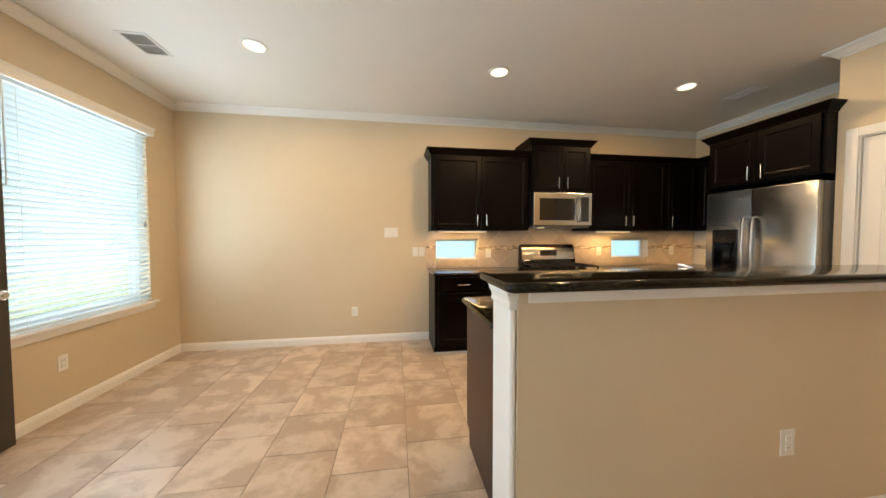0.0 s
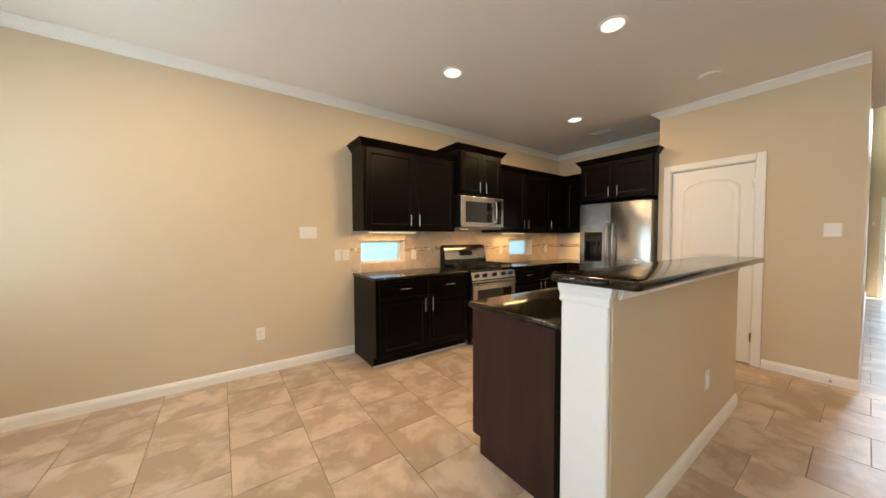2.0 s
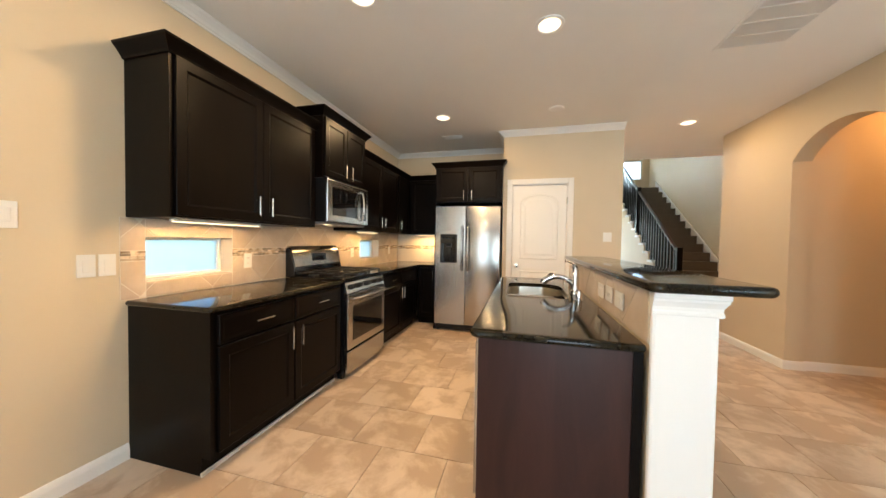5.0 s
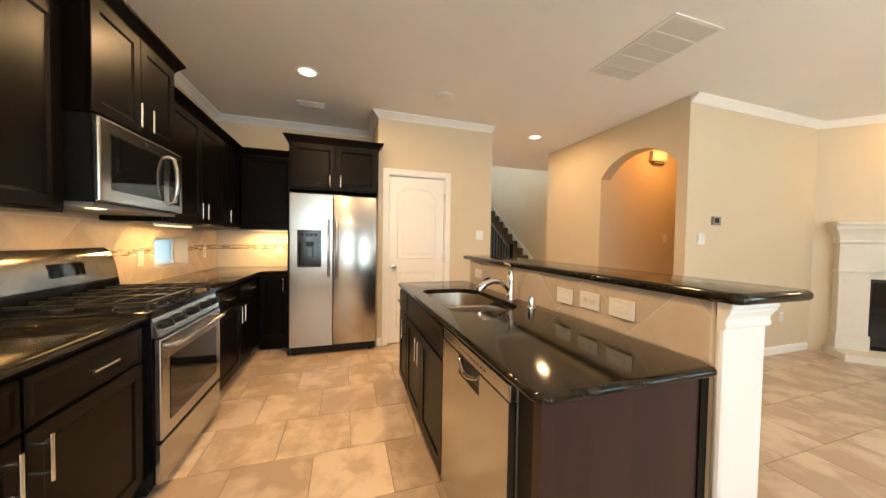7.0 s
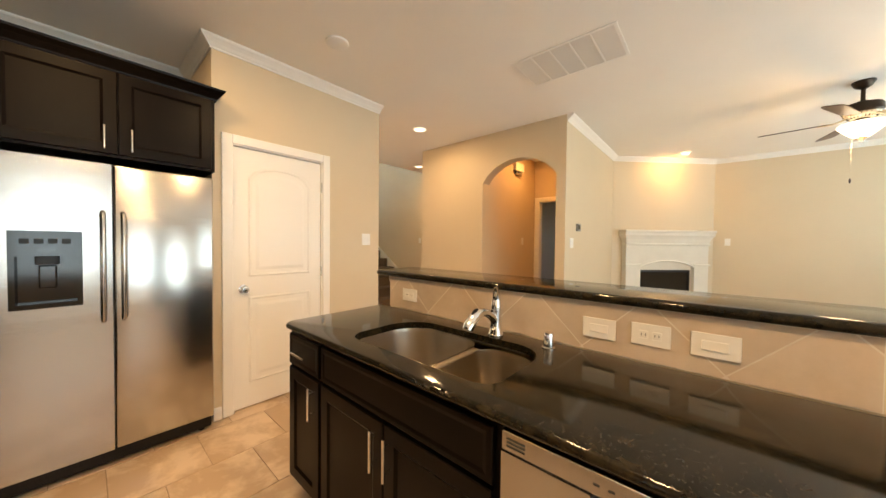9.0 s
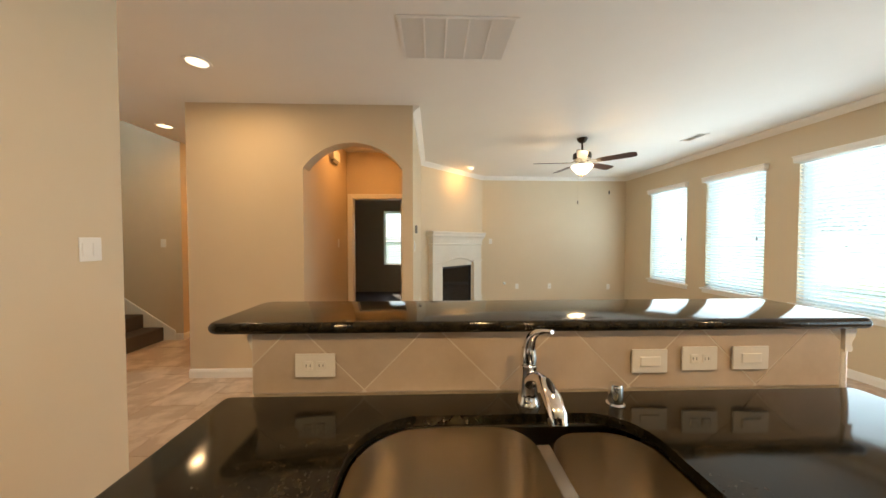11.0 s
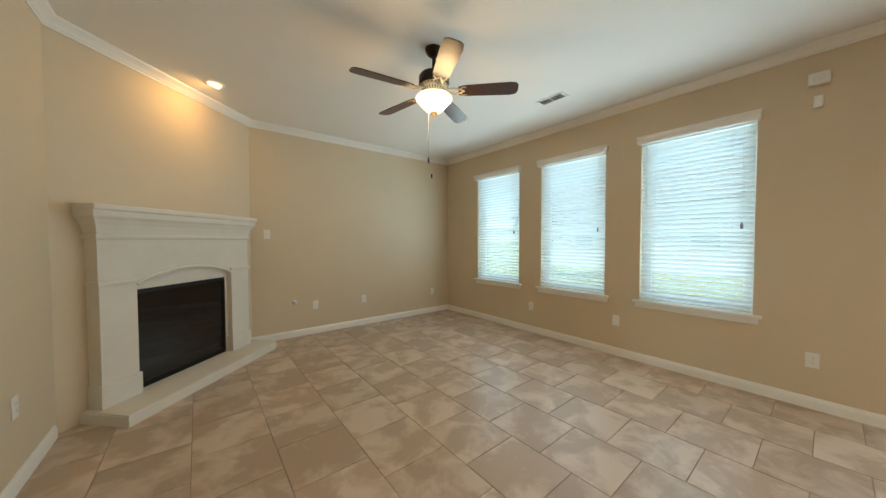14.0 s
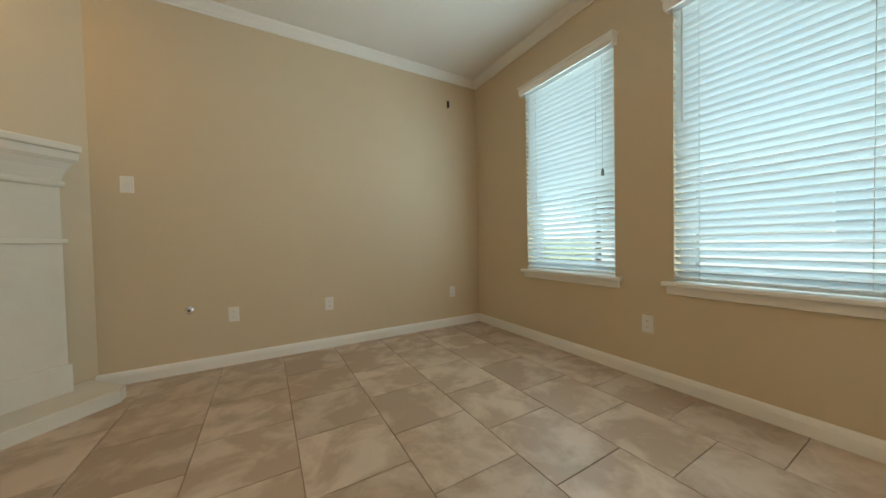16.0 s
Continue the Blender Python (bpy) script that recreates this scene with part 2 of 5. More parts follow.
def lathe(bm, profile, centre=(0, 0, 0), sides=32):
    """Turns (radius, height) pairs round the z axis."""
    c = Vector(centre)
    rings = []
    for r, z in profile:
        if r < 1e-6:
            rings.append([bm.verts.new(c + Vector((0, 0, z)))])
        else:
            rings.append([bm.verts.new(c + Vector((r * math.cos(2 * math.pi * k / sides), r * math.sin(2 * math.pi * k / sides), z))) for k in range(sides)])
    for r0, r1 in zip(rings, rings[1:]):
        for k in range(sides):
            q = [r0[k % len(r0)], r0[(k + 1) % len(r0)], r1[(k + 1) % len(r1)], r1[k % len(r1)]]
            q = list(dict.fromkeys(q))
            if len(q) > 2:
                bm.faces.new(q)
    return bm


def prism(bm, poly, z0, z1, m=None):
    """A flat polygon of (x, y) raised from z0 to z1; m places it."""
    m = m or Matrix()
    lo = [bm.verts.new(m @ Vector((x, y, z0))) for x, y in poly]
    hi = [bm.verts.new(m @ Vector((x, y, z1))) for x, y in poly]
    bm.faces.new(lo[::-1])
    bm.faces.new(hi)
    for i in range(len(poly)):
        j = (i + 1) % len(poly)
        bm.faces.new((lo[i], lo[j], hi[j], hi[i]))
    return bm


def sweep(bm, path, profile, closed=False):
    """A moulding: profile of (into the room, z) carried along a plan path, mitred; the room lies left of the path."""
    pts = [Vector(p) for p in path]
    n = len(pts)
    rings = []
    for i, p in enumerate(pts):
        a = (p - pts[i - 1]).normalized() if i or closed else None
        b = (pts[(i + 1) % n] - p).normalized() if i < n - 1 or closed else None
        na = Vector((-a.y, a.x)) if a else None
        nb = Vector((-b.y, b.x)) if b else None
        if na and nb:
            mit = (na + nb).normalized()
            mit /= max(0.3, mit.dot(na))
        else:
            mit = na or nb
        rings.append([bm.verts.new((p.x + mit.x * d, p.y + mit.y * d, z)) for d, z in profile])
    k = len(profile)
    for i in range(n if closed else n - 1):
        r0, r1 = rings[i], rings[(i + 1) % n]
        for j in range(k):
            bm.faces.new((r0[j], r1[j], r1[(j + 1) % k], r0[(j + 1) % k]))
    if not closed:
        bm.faces.new(rings[0])
        bm.faces.new(rings[-1][::-1])
    return bm


def smooth(ob, angle=35):
    for p in ob.data.polygons:
        p.use_smooth = True
    bm = bmesh.new()
    bm.from_mesh(ob.data)
    for e in bm.edges:
        if len(e.link_faces) == 2 and e.calc_face_angle(0) > radians(angle):
            e.smooth = False
    bm.to_mesh(ob.data)
    bm.free()
    return ob


def part(name, bm, mat, parent=None, label="", soft=False):
    bmesh.ops.recalc_face_normals(bm, faces=bm.faces)
    me = bpy.data.meshes.new(name)
    bm.to_mesh(me)
    bm.free()
    me.materials.append(mat)
    ob = new(name, me)
    if parent:
        ob.parent = parent
    if label:
        ob["label"] = label
    return smooth(ob) if soft else ob


def structure(name, bm, mat, label, category, soft=False):
    return tagged(part(name, bm, mat, soft=soft), label, category, kind="structure")


def thing(name, m, label, category, group=""):
    ob = new(name)
    ob.empty_display_size = 0.1
    ob.matrix_world = m
    return tagged(ob, label, category, group)


def wall(name, axis, p0, p1, a0, a1, z0, z1, holes, label="beige painted wall"):
    """A wall between planes p0 and p1 of an axis, from a0 to a1 along it, with openings (a0, a1, z0, z1) cut through."""
    us = sorted({a0, a1, *[v for h in holes for v in h[:2]]})
    vs = sorted({z0, z1, *[v for h in holes for v in h[2:]]})

    def solid(i, j):
        if not (0 <= i < len(us) - 1 and 0 <= j < len(vs) - 1):
            return False
        u, v = (us[i] + us[i + 1]) / 2, (vs[j] + vs[j + 1]) / 2
        return not any(h[0] < u < h[1] and h[2] < v < h[3] for h in holes)

    bm = bmesh.new()

    def face(*ps):
        bm.faces.new([bm.verts.new((p, u, v) if axis == "x" else (u, p, v)) for p, u, v in ps])

    for i in range(len(us) - 1):
        for j in range(len(vs) - 1):
            if not solid(i, j):
                continue
            u0, u1, v0, v1 = us[i], us[i + 1], vs[j], vs[j + 1]
            face((p0, u0, v0), (p0, u1, v0), (p0, u1, v1), (p0, u0, v1))
            face((p1, u0, v0), (p1, u1, v0), (p1, u1, v1), (p1, u0, v1))
            if not solid(i - 1, j):
                face((p0, u0, v0), (p1, u0, v0), (p1, u0, v1), (p0, u0, v1))
            if not solid(i + 1, j):
                face((p0, u1, v0), (p1, u1, v0), (p1, u1, v1), (p0, u1, v1))
            if not solid(i, j - 1):
                face((p0, u0, v0), (p0, u1, v0), (p1, u1, v0), (p1, u0, v0))
            if not solid(i, j + 1):
                face((p0, u0, v1), (p0, u1, v1), (p1, u1, v1), (p1, u0, v1))
    bmesh.ops.remove_doubles(bm, verts=bm.verts, dist=1e-5)
    return structure(name, bm, PAINT, label, "wall")


# ---- the house: walls, ceilings ----
H = 2.77
W, N, S, E = -2.30, 4.00, -4.28, 4.40
PX, PY, PN = 3.63, 0.64, 2.12          # pantry wall, its south corner, its north corner
LX, AY = 2.14, -0.80                   # living room's east wall, the arch wall
FX = 10.60                             # the front wall
WINS = [(-1.06, -0.20), (-2.27, -1.42), (-3.485, -2.635)]
WZ0, WZ1 = 0.66, 2.33
NICHE = [(0.62, 1.18, 1.00, 1.265), (3.08, 3.65, 1.00, 1.265)]
DY0, DY1, DZ = 0.795, 1.58, 2.05        # patio door
wall("wall_west", "x", W - 0.16, W, S - 0.12, N + 0.16, 0, H,
     [(a, b, WZ0, WZ1) for a, b in WINS] + [(2.40, 3.60, WZ0, WZ1), (DY0, DY1, 0, DZ)])
wall("wall_north", "y", N, N + 0.16, W, E + 0.12, 0, H, NICHE)
wall("wall_south", "y", S - 0.12, S, W, 2.26, 0, H, [])
wall("wall_kitchen_east", "x", E, E + 0.12, PN - 0.1, N, 0, H, [])
wall("wall_pantry_north", "y", PN - 0.1, PN, PX + 0.1, E, 0, H, [])
wall("wall_pantry_west", "x", PX, PX + 0.1, PY, PN, 0, H, [(1.28, 2.00, 0, 2.055)])
wall("wall_foyer_north", "y", PY, PY + 0.1, PX + 0.1, FX, 0, 5.4, [])
wall("wall_pantry_east", "x", E + 0.12, E + 0.2, PY + 0.1, PN, 0, H, [])
wall("wall_front", "x", FX, FX + 0.16, -4.5, PY + 0.1, 0, 5.4, [(-0.58, 0.42, 0, 2.05), (-0.58, 0.42, 2.24, 2.50), (-0.55, 0.39, 3.25, 3.95), (-1.85, -1.20, 3.35, 3.98)])
wall("wall_living_east", "x", LX, LX + 0.11, -3.0, AY - 0.16, 0, H, [])
# fireplace wall, set across the corner
FM = Matrix.Translation((1.505, -3.64, 0)) @ Matrix.Rotation(radians(225), 4, "Z")   # x runs along the wall, -y into the room
bm = bmesh.new()
box(bm, -0.905, 0.0, 0.0, 0.905, 0.10, H)
bm.transform(FM)
structure("wall_fireplace", bm, PAINT, "beige painted wall set diagonally across the corner", "wall")
# arch wall
bm = bmesh.new()
AX0, AX1, SPR, RISE = 2.25, 3.25, 2.13, 0.26
R = (0.25 + RISE * RISE) / (2 * RISE)
a_max = math.asin(0.5 / R)
arc = [((AX0 + AX1) / 2 + R * math.sin(a), SPR + RISE - R + R * math.cos(a)) for a in np.linspace(-a_max, a_max, 25)]
outline = [(LX, 0), (AX0, 0)] + [(float(x), float(z)) for x, z in arc] + [(AX1, 0), (E, 0), (E, H), (LX, H)]
prism(bm, outline, 0, 0.16, Matrix(((1, 0, 0, 0), (0, 0, -1, AY), (0, 1, 0, 0), (0, 0, 0, 1))))
structure("wall_arch", bm, PAINT, "beige painted wall with a rounded arch opening", "wall", soft=True)
# hall behind the arch, bedroom, passage
wall("wall_hall_east", "x", 3.28, 3.40, -2.5, AY - 0.16, 0, H, [])
wall("wall_hall_south", "y", -2.62, -2.50, LX + 0.11, 3.40, 0, H, [(2.40, 3.20, 0, 2.06)])
wall("wall_bedroom_back", "y", -4.5, -4.401, -0.3, 2.26, 0, H, [])
wall("wall_bedroom_side", "x", 2.142, 2.26, -4.4, -2.62, 0, H, [])
wall("wall_bedroom_east", "x", 4.10, 4.2, -6.0, -2.62, 0, H, [])
wall("wall_bedroom_west", "x", -0.4, -0.3, -6.0, -4.4, 0, H, [])
wall("wall_bedroom_south", "y", -6.15, -6.0, -0.4, 4.2, 0, H, [(2.40, 3.26, 0.75, 2.2)])
wall("wall_passage_west", "x", E - 0.12, E, -5.0, AY - 0.16, 0, H, [])
wall("wall_passage_south", "y", -5.1, -5.0, E - 0.12, 5.55, 0, H, [])
wall("wall_stair_south", "y", -2.17, -2.05, 5.45, FX, 0, 5.4, [])
wall("wall_passage_east", "x", 5.45, 5.57, -5.0, -2.17, 0, H, [])
bm = boxes((W - 0.16, S - 0.12, H, 5.50, N + 0.16, H + 0.15), (-0.5, -6.3, H, 5.6, S - 0.12, H + 0.15))
structure("ceiling", bm, CEIL, "white textured ceiling", "ceiling")
structure("ceiling_foyer", boxes((5.35, -4.6, 5.4, FX + 0.16, PY + 0.1, 5.5)), CEIL, "white ceiling of the tall foyer", "ceiling")
structure("wall_upper", boxes((5.40, -4.5, H + 0.15, 5.50, PY, 5.4)), PAINT, "beige wall above the ceiling edge", "wall")
structure("wall_upper_south", boxes((5.5, -4.5, 3.2, FX, -4.4, 5.4)), PAINT, "beige wall of the upper landing", "wall")
structure("floor_upper", boxes((9.8, -4.4, 2.80, FX, -2.17, 2.96), (5.57, -4.4, 2.80, 9.8, -2.17, 2.96)), CARPET, "brown carpeted upper floor", "floor")

# mouldings
CROWN = [(0, H - 0.072), (0.011, H - 0.072), (0.013, H - 0.062), (0.022, H - 0.056), (0.036, H - 0.040), (0.056, H - 0.024), (0.066, H - 0.018), (0.072, H - 0.010), (0.072, H), (0, H)]
BASE = [(0, 0), (0.016, 0), (0.016, 0.060), (0.012, 0.078), (0.006, 0.090), (0, 0.090)]
bm = bmesh.new()
sweep(bm, [(LX, AY), (LX, -3.0), (0.865, S), (W, S), (W, N), (E, N), (E, PN), (PX, PN), (PX, PY)][::-1], CROWN)
structure("crown_moulding", bm, TRIM, "white painted crown moulding along the ceiling", "moulding")
for run in ([(LX, AY), (LX, -2.96)], [(0.90, S), (W, S), (W, DY0 - 0.08)], [(W, DY1 + 0.08), (W, N), (0.53, N)], [(PX, PN), (PX, 2.07)],
            [(PX, 1.21), (PX, PY), (FX, PY)], [(E, AY), (AX1, AY), (AX1, AY - 0.16), (3.28, AY - 0.16), (3.28, -2.5)],
            [(AX0, -2.4), (AX0, AY), (LX, AY)], [(E, -5.0), (E, AY)], [(5.70, -2.05), (5.45, -2.05), (5.45, -5.0)]):
    bm = bmesh.new()
    sweep(bm, run[::-1], BASE)
    structure("baseboard", bm, TRIM, "white painted baseboard", "baseboard")
# the ground and what lies outside
bm = bmesh.new()
lathe(bm, [(0, 0), (30, 0), (400, 0)], (0, 0, -0.20), 48)
structure("ground", bm, LAWN, "green mown lawn around the house", "ground")
structure("patio", boxes((-8.2, -0.6, -0.19, W - 0.16, 4.2, -0.04)), CONCRETE, "pale concrete patio slab", "patio")
structure("front_walk", boxes((FX + 0.16, -0.9, -0.19, FX + 7, 0.9, -0.05)), CONCRETE, "pale concrete front walk", "path")
structure("floor", boxes((W - 0.16, S - 0.12, -0.15, FX + 0.16, N + 0.16, -0.006), (-0.5, -6.2, -0.15, 4.3, S - 0.12, -0.006)), GROUT, "dark grout bed of the tiled floor", "floor")
structure("floor_bedroom", boxes((2.26, -6.0, -0.006, 4.15, -2.56, 0.012), (-0.35, -6.0, -0.006, 2.26, -4.4, 0.012)), CARPET, "dark brown bedroom carpet", "floor")


# ---- windows, blinds and doors ----
def front_panel(bm, x0, x1, z0, z1, y0, y1, frame_w=0.055, recess=0.008, edge=0.003):
    """A framed door leaf seen from -y: back at y1, face at y0, with a sunk middle panel."""
    def loop(dx, y):
        return [bm.verts.new((a, y, b)) for a, b in ((x0 + dx, z0 + dx), (x1 - dx, z0 + dx), (x1 - dx, z1 - dx), (x0 + dx, z1 - dx))]
    ls = [loop(0, y1), loop(0, y0 + edge), loop(edge, y0), loop(frame_w, y0), loop(frame_w + 0.012, y0 + recess)]
    for a, b in zip(ls, ls[1:]):
        for i in range(4):
            bm.faces.new((a[i], a[(i + 1) % 4], b[(i + 1) % 4], b[i]))
    bm.faces.new(ls[-1])
    bm.faces.new(ls[0][::-1])
    return bm


def window(name, y0, y1, label):
    """A single-hung vinyl window in the west wall, its frame set to the outside."""
    w = tagged(new(name), label, "window", kind="structure")
    x0, x1, f = W - 0.15, W - 0.09, 0.045
    mid = (WZ0 + WZ1) / 2 - 0.09
    part("window_frame", boxes((x0, y0, WZ0, x1, y0 + f, WZ1), (x0, y1 - f, WZ0, x1, y1, WZ1), (x0, y0 + f, WZ0, x1, y1 - f, WZ0 + f), (x0, y0 + f, WZ1 - f, x1, y1 - f, WZ1)), VINYL, w)
    part("meeting_rail", boxes((x0 + 0.005, y0 + f, mid, x1 + 0.004, y1 - f, mid + 0.05, 0.004)), VINYL, w)
    for a, b in ((WZ0 + f, mid), (mid + 0.05, WZ1 - f)):
        s = 0.03
        part("sash", boxes((x0 + 0.01, y0 + f, a, x1 - 0.01, y0 + f + s, b), (x0 + 0.01, y1 - f - s, a, x1 - 0.01, y1 - f, b),
                           (x0 + 0.01, y0 + f + s, a, x1 - 0.01, y1 - f - s, a + s), (x0 + 0.01, y0 + f + s, b - s, x1 - 0.01, y1 - f - s, b)), VINYL, w)
        p = part("pane", boxes((x0 + 0.028, y0 + f + s, a + s, x0 + 0.032, y1 - f - s, b - s)), PANE, w)
        p.visible_shadow = False
    part("window_sill", boxes((W - 0.09, y0 + 0.002, WZ0 - 0.02, W, y1 - 0.002, WZ0 + 0.004), (W, y0 - 0.055, WZ0 - 0.022, W + 0.045, y1 + 0.055, WZ0 + 0.004, 0.006)), TRIM, w)
    part("apron", boxes((W, y0 - 0.035, WZ0 - 0.075, W + 0.018, y1 + 0.035, WZ0 - 0.022, 0.005)), TRIM, w)
    return w


def blind(width, m, label):
    """A horizontal blind; local x along the window, z up from the sill, -y into the room."""
    b = thing("window_blind", m, label, "blind", "white blinds at the windows")
    h, half = WZ1 - WZ0 - 0.01, width / 2 - 0.008
    bm = bmesh.new()
    sweep(bm, [(-half - 0.025, 0.0), (-half - 0.025, -0.115), (half + 0.025, -0.115), (half + 0.025, 0.0)][::-1],
          [(-0.012, h - 0.035), (0.0, h - 0.035), (0.006, h - 0.015), (0.006, h + 0.022), (0.014, h + 0.036), (0.014, h + 0.044), (-0.012, h + 0.044)])
    part("valance", bm, TRIM, b)
    part("head_rail", boxes((-half, -0.075, h - 0.05, half, -0.02, h - 0.008)), SLAT, b)
    part("bottom_rail", boxes((-half, -0.072, 0.012, half, -0.022, 0.030, 0.004)), SLAT, b)
    n = 37
    sl = bmesh.new()
    prof = [(-0.025, -0.0016), (-0.012, 0.0012), (0.0, 0.002), (0.012, 0.0012), (0.025, -0.0016), (0.025, -0.0040), (0.0, -0.0006), (-0.025, -0.0040)]
    for x in (-half, half):
        for y, z in prof:
            sl.verts.new((x, y, z))
    sl.verts.ensure_lookup_table()
    k = len(prof)
    for i in range(k):
        sl.faces.new((sl.verts[i], sl.verts[(i + 1) % k], sl.verts[k + (i + 1) % k], sl.verts[k + i]))
    sl.faces.new([sl.verts[i] for i in range(k)])
    sl.faces.new([sl.verts[k + i] for i in range(k)][::-1])
    first = part("slat", sl, SLAT, b)
    zs = np.linspace(0.055, h - 0.075, n)
    rng = random.Random(5)
    for i, z in enumerate(zs):
        ob = first if i == 0 else new("slat", first.data)
        ob.parent = b
        ob.matrix_basis = pose(0, -0.047, float(z), -38 + rng.uniform(-0.4, 0.4), rng.uniform(-0.05, 0.05), 0)
    for x in (-half + 0.13, half - 0.13):
        part("ladder_cord", tube(tube(bmesh.new(), [(x, -0.074, 0.02), (x, -0.074, h - 0.03)], 0.0012, 5), [(x, -0.020, 0.02), (x, -0.020, h - 0.03)], 0.0012, 5), CORD, b)
    part("lift_cord", tube(bmesh.new(), [(half - 0.07, -0.085, h - 0.05), (half - 0.07, -0.086, 0.78)], 0.0014, 5), CORD, b)
    bm = bmesh.new()
    lathe(bm, [(0, 0.0), (0.010, 0.002), (0.011, 0.03), (0.004, 0.055), (0, 0.056)], (half - 0.07, -0.086, 0.73), 10)
    part("cord_tassel", bm, GREYPL, b, "small brown cord tassel")
    part("tilt_wand", tube(bmesh.new(), [(-half + 0.05, -0.082, h - 0.05), (-half + 0.05, -0.082, 0.95)], 0.004, 6), VINYL, b)
    return b


for k, (a, b) in enumerate(WINS):
    window("window_%d" % (k + 1), a, b, "white vinyl single-hung window with a painted sill")
window("window_4", 2.40, 3.60, "wide white vinyl window with a painted sill")
first = blind(0.86, pose(W - 0.060, -0.63, WZ0 + 0.004, 0, 0, 90), "white horizontal blind with tilted slats, fully lowered")
for y in (-1.845, -3.06):
    copy_thing(first, pose(W - 0.060, y, WZ0 + 0.004, 0, 0, 90))
blind(1.20, pose(W - 0.060, 3.0, WZ0 + 0.004, 0, 0, 90), "wide white horizontal blind with tilted slats, lowered")
# bedroom window
bw = tagged(new("window_5"), "white bedroom window with lowered blinds", "window", kind="structure")
part("window_frame", boxes((2.40, -6.14, 0.75, 2.44, -6.08, 2.2), (3.22, -6.14, 0.75, 3.26, -6.08, 2.2), (2.44, -6.14, 0.75, 3.22, -6.08, 0.79), (2.44, -6.14, 2.16, 3.22, -6.08, 2.2),
                           (2.44, -6.13, 1.42, 3.22, -6.09, 1.47)), VINYL, bw)
for i in range(30):
    bm = bmesh.new()
    box(bm, 2.45, -0.024, -0.0015, 3.21, 0.024, 0.0015)
    ob = part("slat", bm, SLAT, bw)
    ob.matrix_basis = pose(0, -6.04, 0.80 + i * 0.046, -48, 0, 0)
# small fixed lights above the counter
for k, (a, b, z0, z1) in enumerate(NICHE):
    w = tagged(new("window_%d" % (6 + k)), "small frosted window low in the backsplash", "window", kind="structure")
    y0, y1, f = N + 0.11, N + 0.15, 0.022
    part("window_frame", boxes((a, y0, z0, a + f, y1, z1), (b - f, y0, z0, b, y1, z1), (a + f, y0, z0, b - f, y1, z0 + f), (a + f, y0, z1 - f, b - f, y1, z1)), VINYL, w)
    p = part("pane", boxes((a + f, y0 + 0.015, z0 + f, b - f, y0 + 0.021, z1 - f)), FROST, w)
    p.visible_shadow = False
    part("window_sill", boxes((a + 0.002, N + 0.002, z0, b - 0.002, N + 0.108, z0 + 0.008)), SPLASH, w)


def casing(parent, axis, at, out, a0, a1, z1, w=0.065, t=0.018):
    """Door casing on a wall face: at is the plane, out the way into the room (+1, -1)."""
    p0, p1 = sorted((at, at + out * t))
    for name, (u0, u1, v0, v1) in (("side_casing", (a0 - w, a0 + 0.004, 0, z1 + w)), ("side_casing", (a1 - 0.004, a1 + w, 0, z1 + w)), ("head_casing", (a0 + 0.004, a1 - 0.004, z1 - 0.004, z1 + w))):
        bm = bmesh.new()
        r = (p0, u0, v0, p1, u1, v1) if axis == "x" else (u0, p0, v0, u1, p1, v1)
        box(bm, *r, 0.005)
        part(name, bm, TRIM, parent)


def knob(parent, m, mat, lever=False):
    k = lathe(bmesh.new(), [(0, 0), (0.032, 0.0), (0.032, 0.006), (0.012, 0.010), (0.012, 0.035), (0.024, 0.042), (0.029, 0.055), (0.024, 0.068), (0, 0.072)], sides=20)
    k.transform(m)
    return part("door_knob", k, mat, parent, "round satin metal knob", soft=True)


# pantry door: closed, two panels, the upper one with an arched head
d = tagged(new("door_1"), "closed white two-panel pantry door with satin knob", "door", kind="structure")
casing(d, "x", PX, -1, 1.28, 2.00, 2.055)
part("jamb", boxes((PX, 1.28, 0, PX + 0.1, 1.292, 2.055), (PX, 1.988, 0, PX + 0.1, 2.00, 2.055), (PX, 1.292, 2.043, PX + 0.1, 1.988, 2.055)), TRIM, d)
bm = bmesh.new()
LW, LH = 0.688, 2.025


def door_face(bm, lw, lh, t):
    """A panelled leaf, local x across, z up, face towards -y."""
    box(bm, 0, 0.004, 0, lw, t, lh)
    m = 0.11
    for z0, z1, arch in ((0.20, 0.86, 0.0), (1.04, lh - 0.13, 0.10)):
        x0, x1 = m, lw - m
        top = [(x0 + (x1 - x0) * s, z1 - arch + arch * (1 - (2 * s - 1) ** 2) ** 0.6) for s in np.linspace(0, 1, 15)] if arch else [(x0, z1), (x1, z1)]
        loop = [(x0, z0)] + [(float(a), float(b)) for a, b in top] + [(x1, z0)]
        loop = list(dict.fromkeys(loop))
        cx, cz = (x0 + x1) / 2, (z0 + z1) / 2

        def ring(k, y):
            return [bm.verts.new((cx + (a - cx) * (1 - k / (x1 - x0) * 2), y, cz + (b - cz) * (1 - k / (z1 - z0) * 2))) for a, b in loop]
        rs = [ring(-0.012, 0.0039), ring(0.0, -0.004), ring(0.014, 0.0015), ring(0.040, 0.0015), ring(0.065, -0.004)]
        for r0, r1 in zip(rs, rs[1:]):
            for i in range(len(loop)):
                j = (i + 1) % len(loop)
                bm.faces.new((r0[i], r0[j], r1[j], r1[i]))
        bm.faces.new(rs[-1])
    return bm


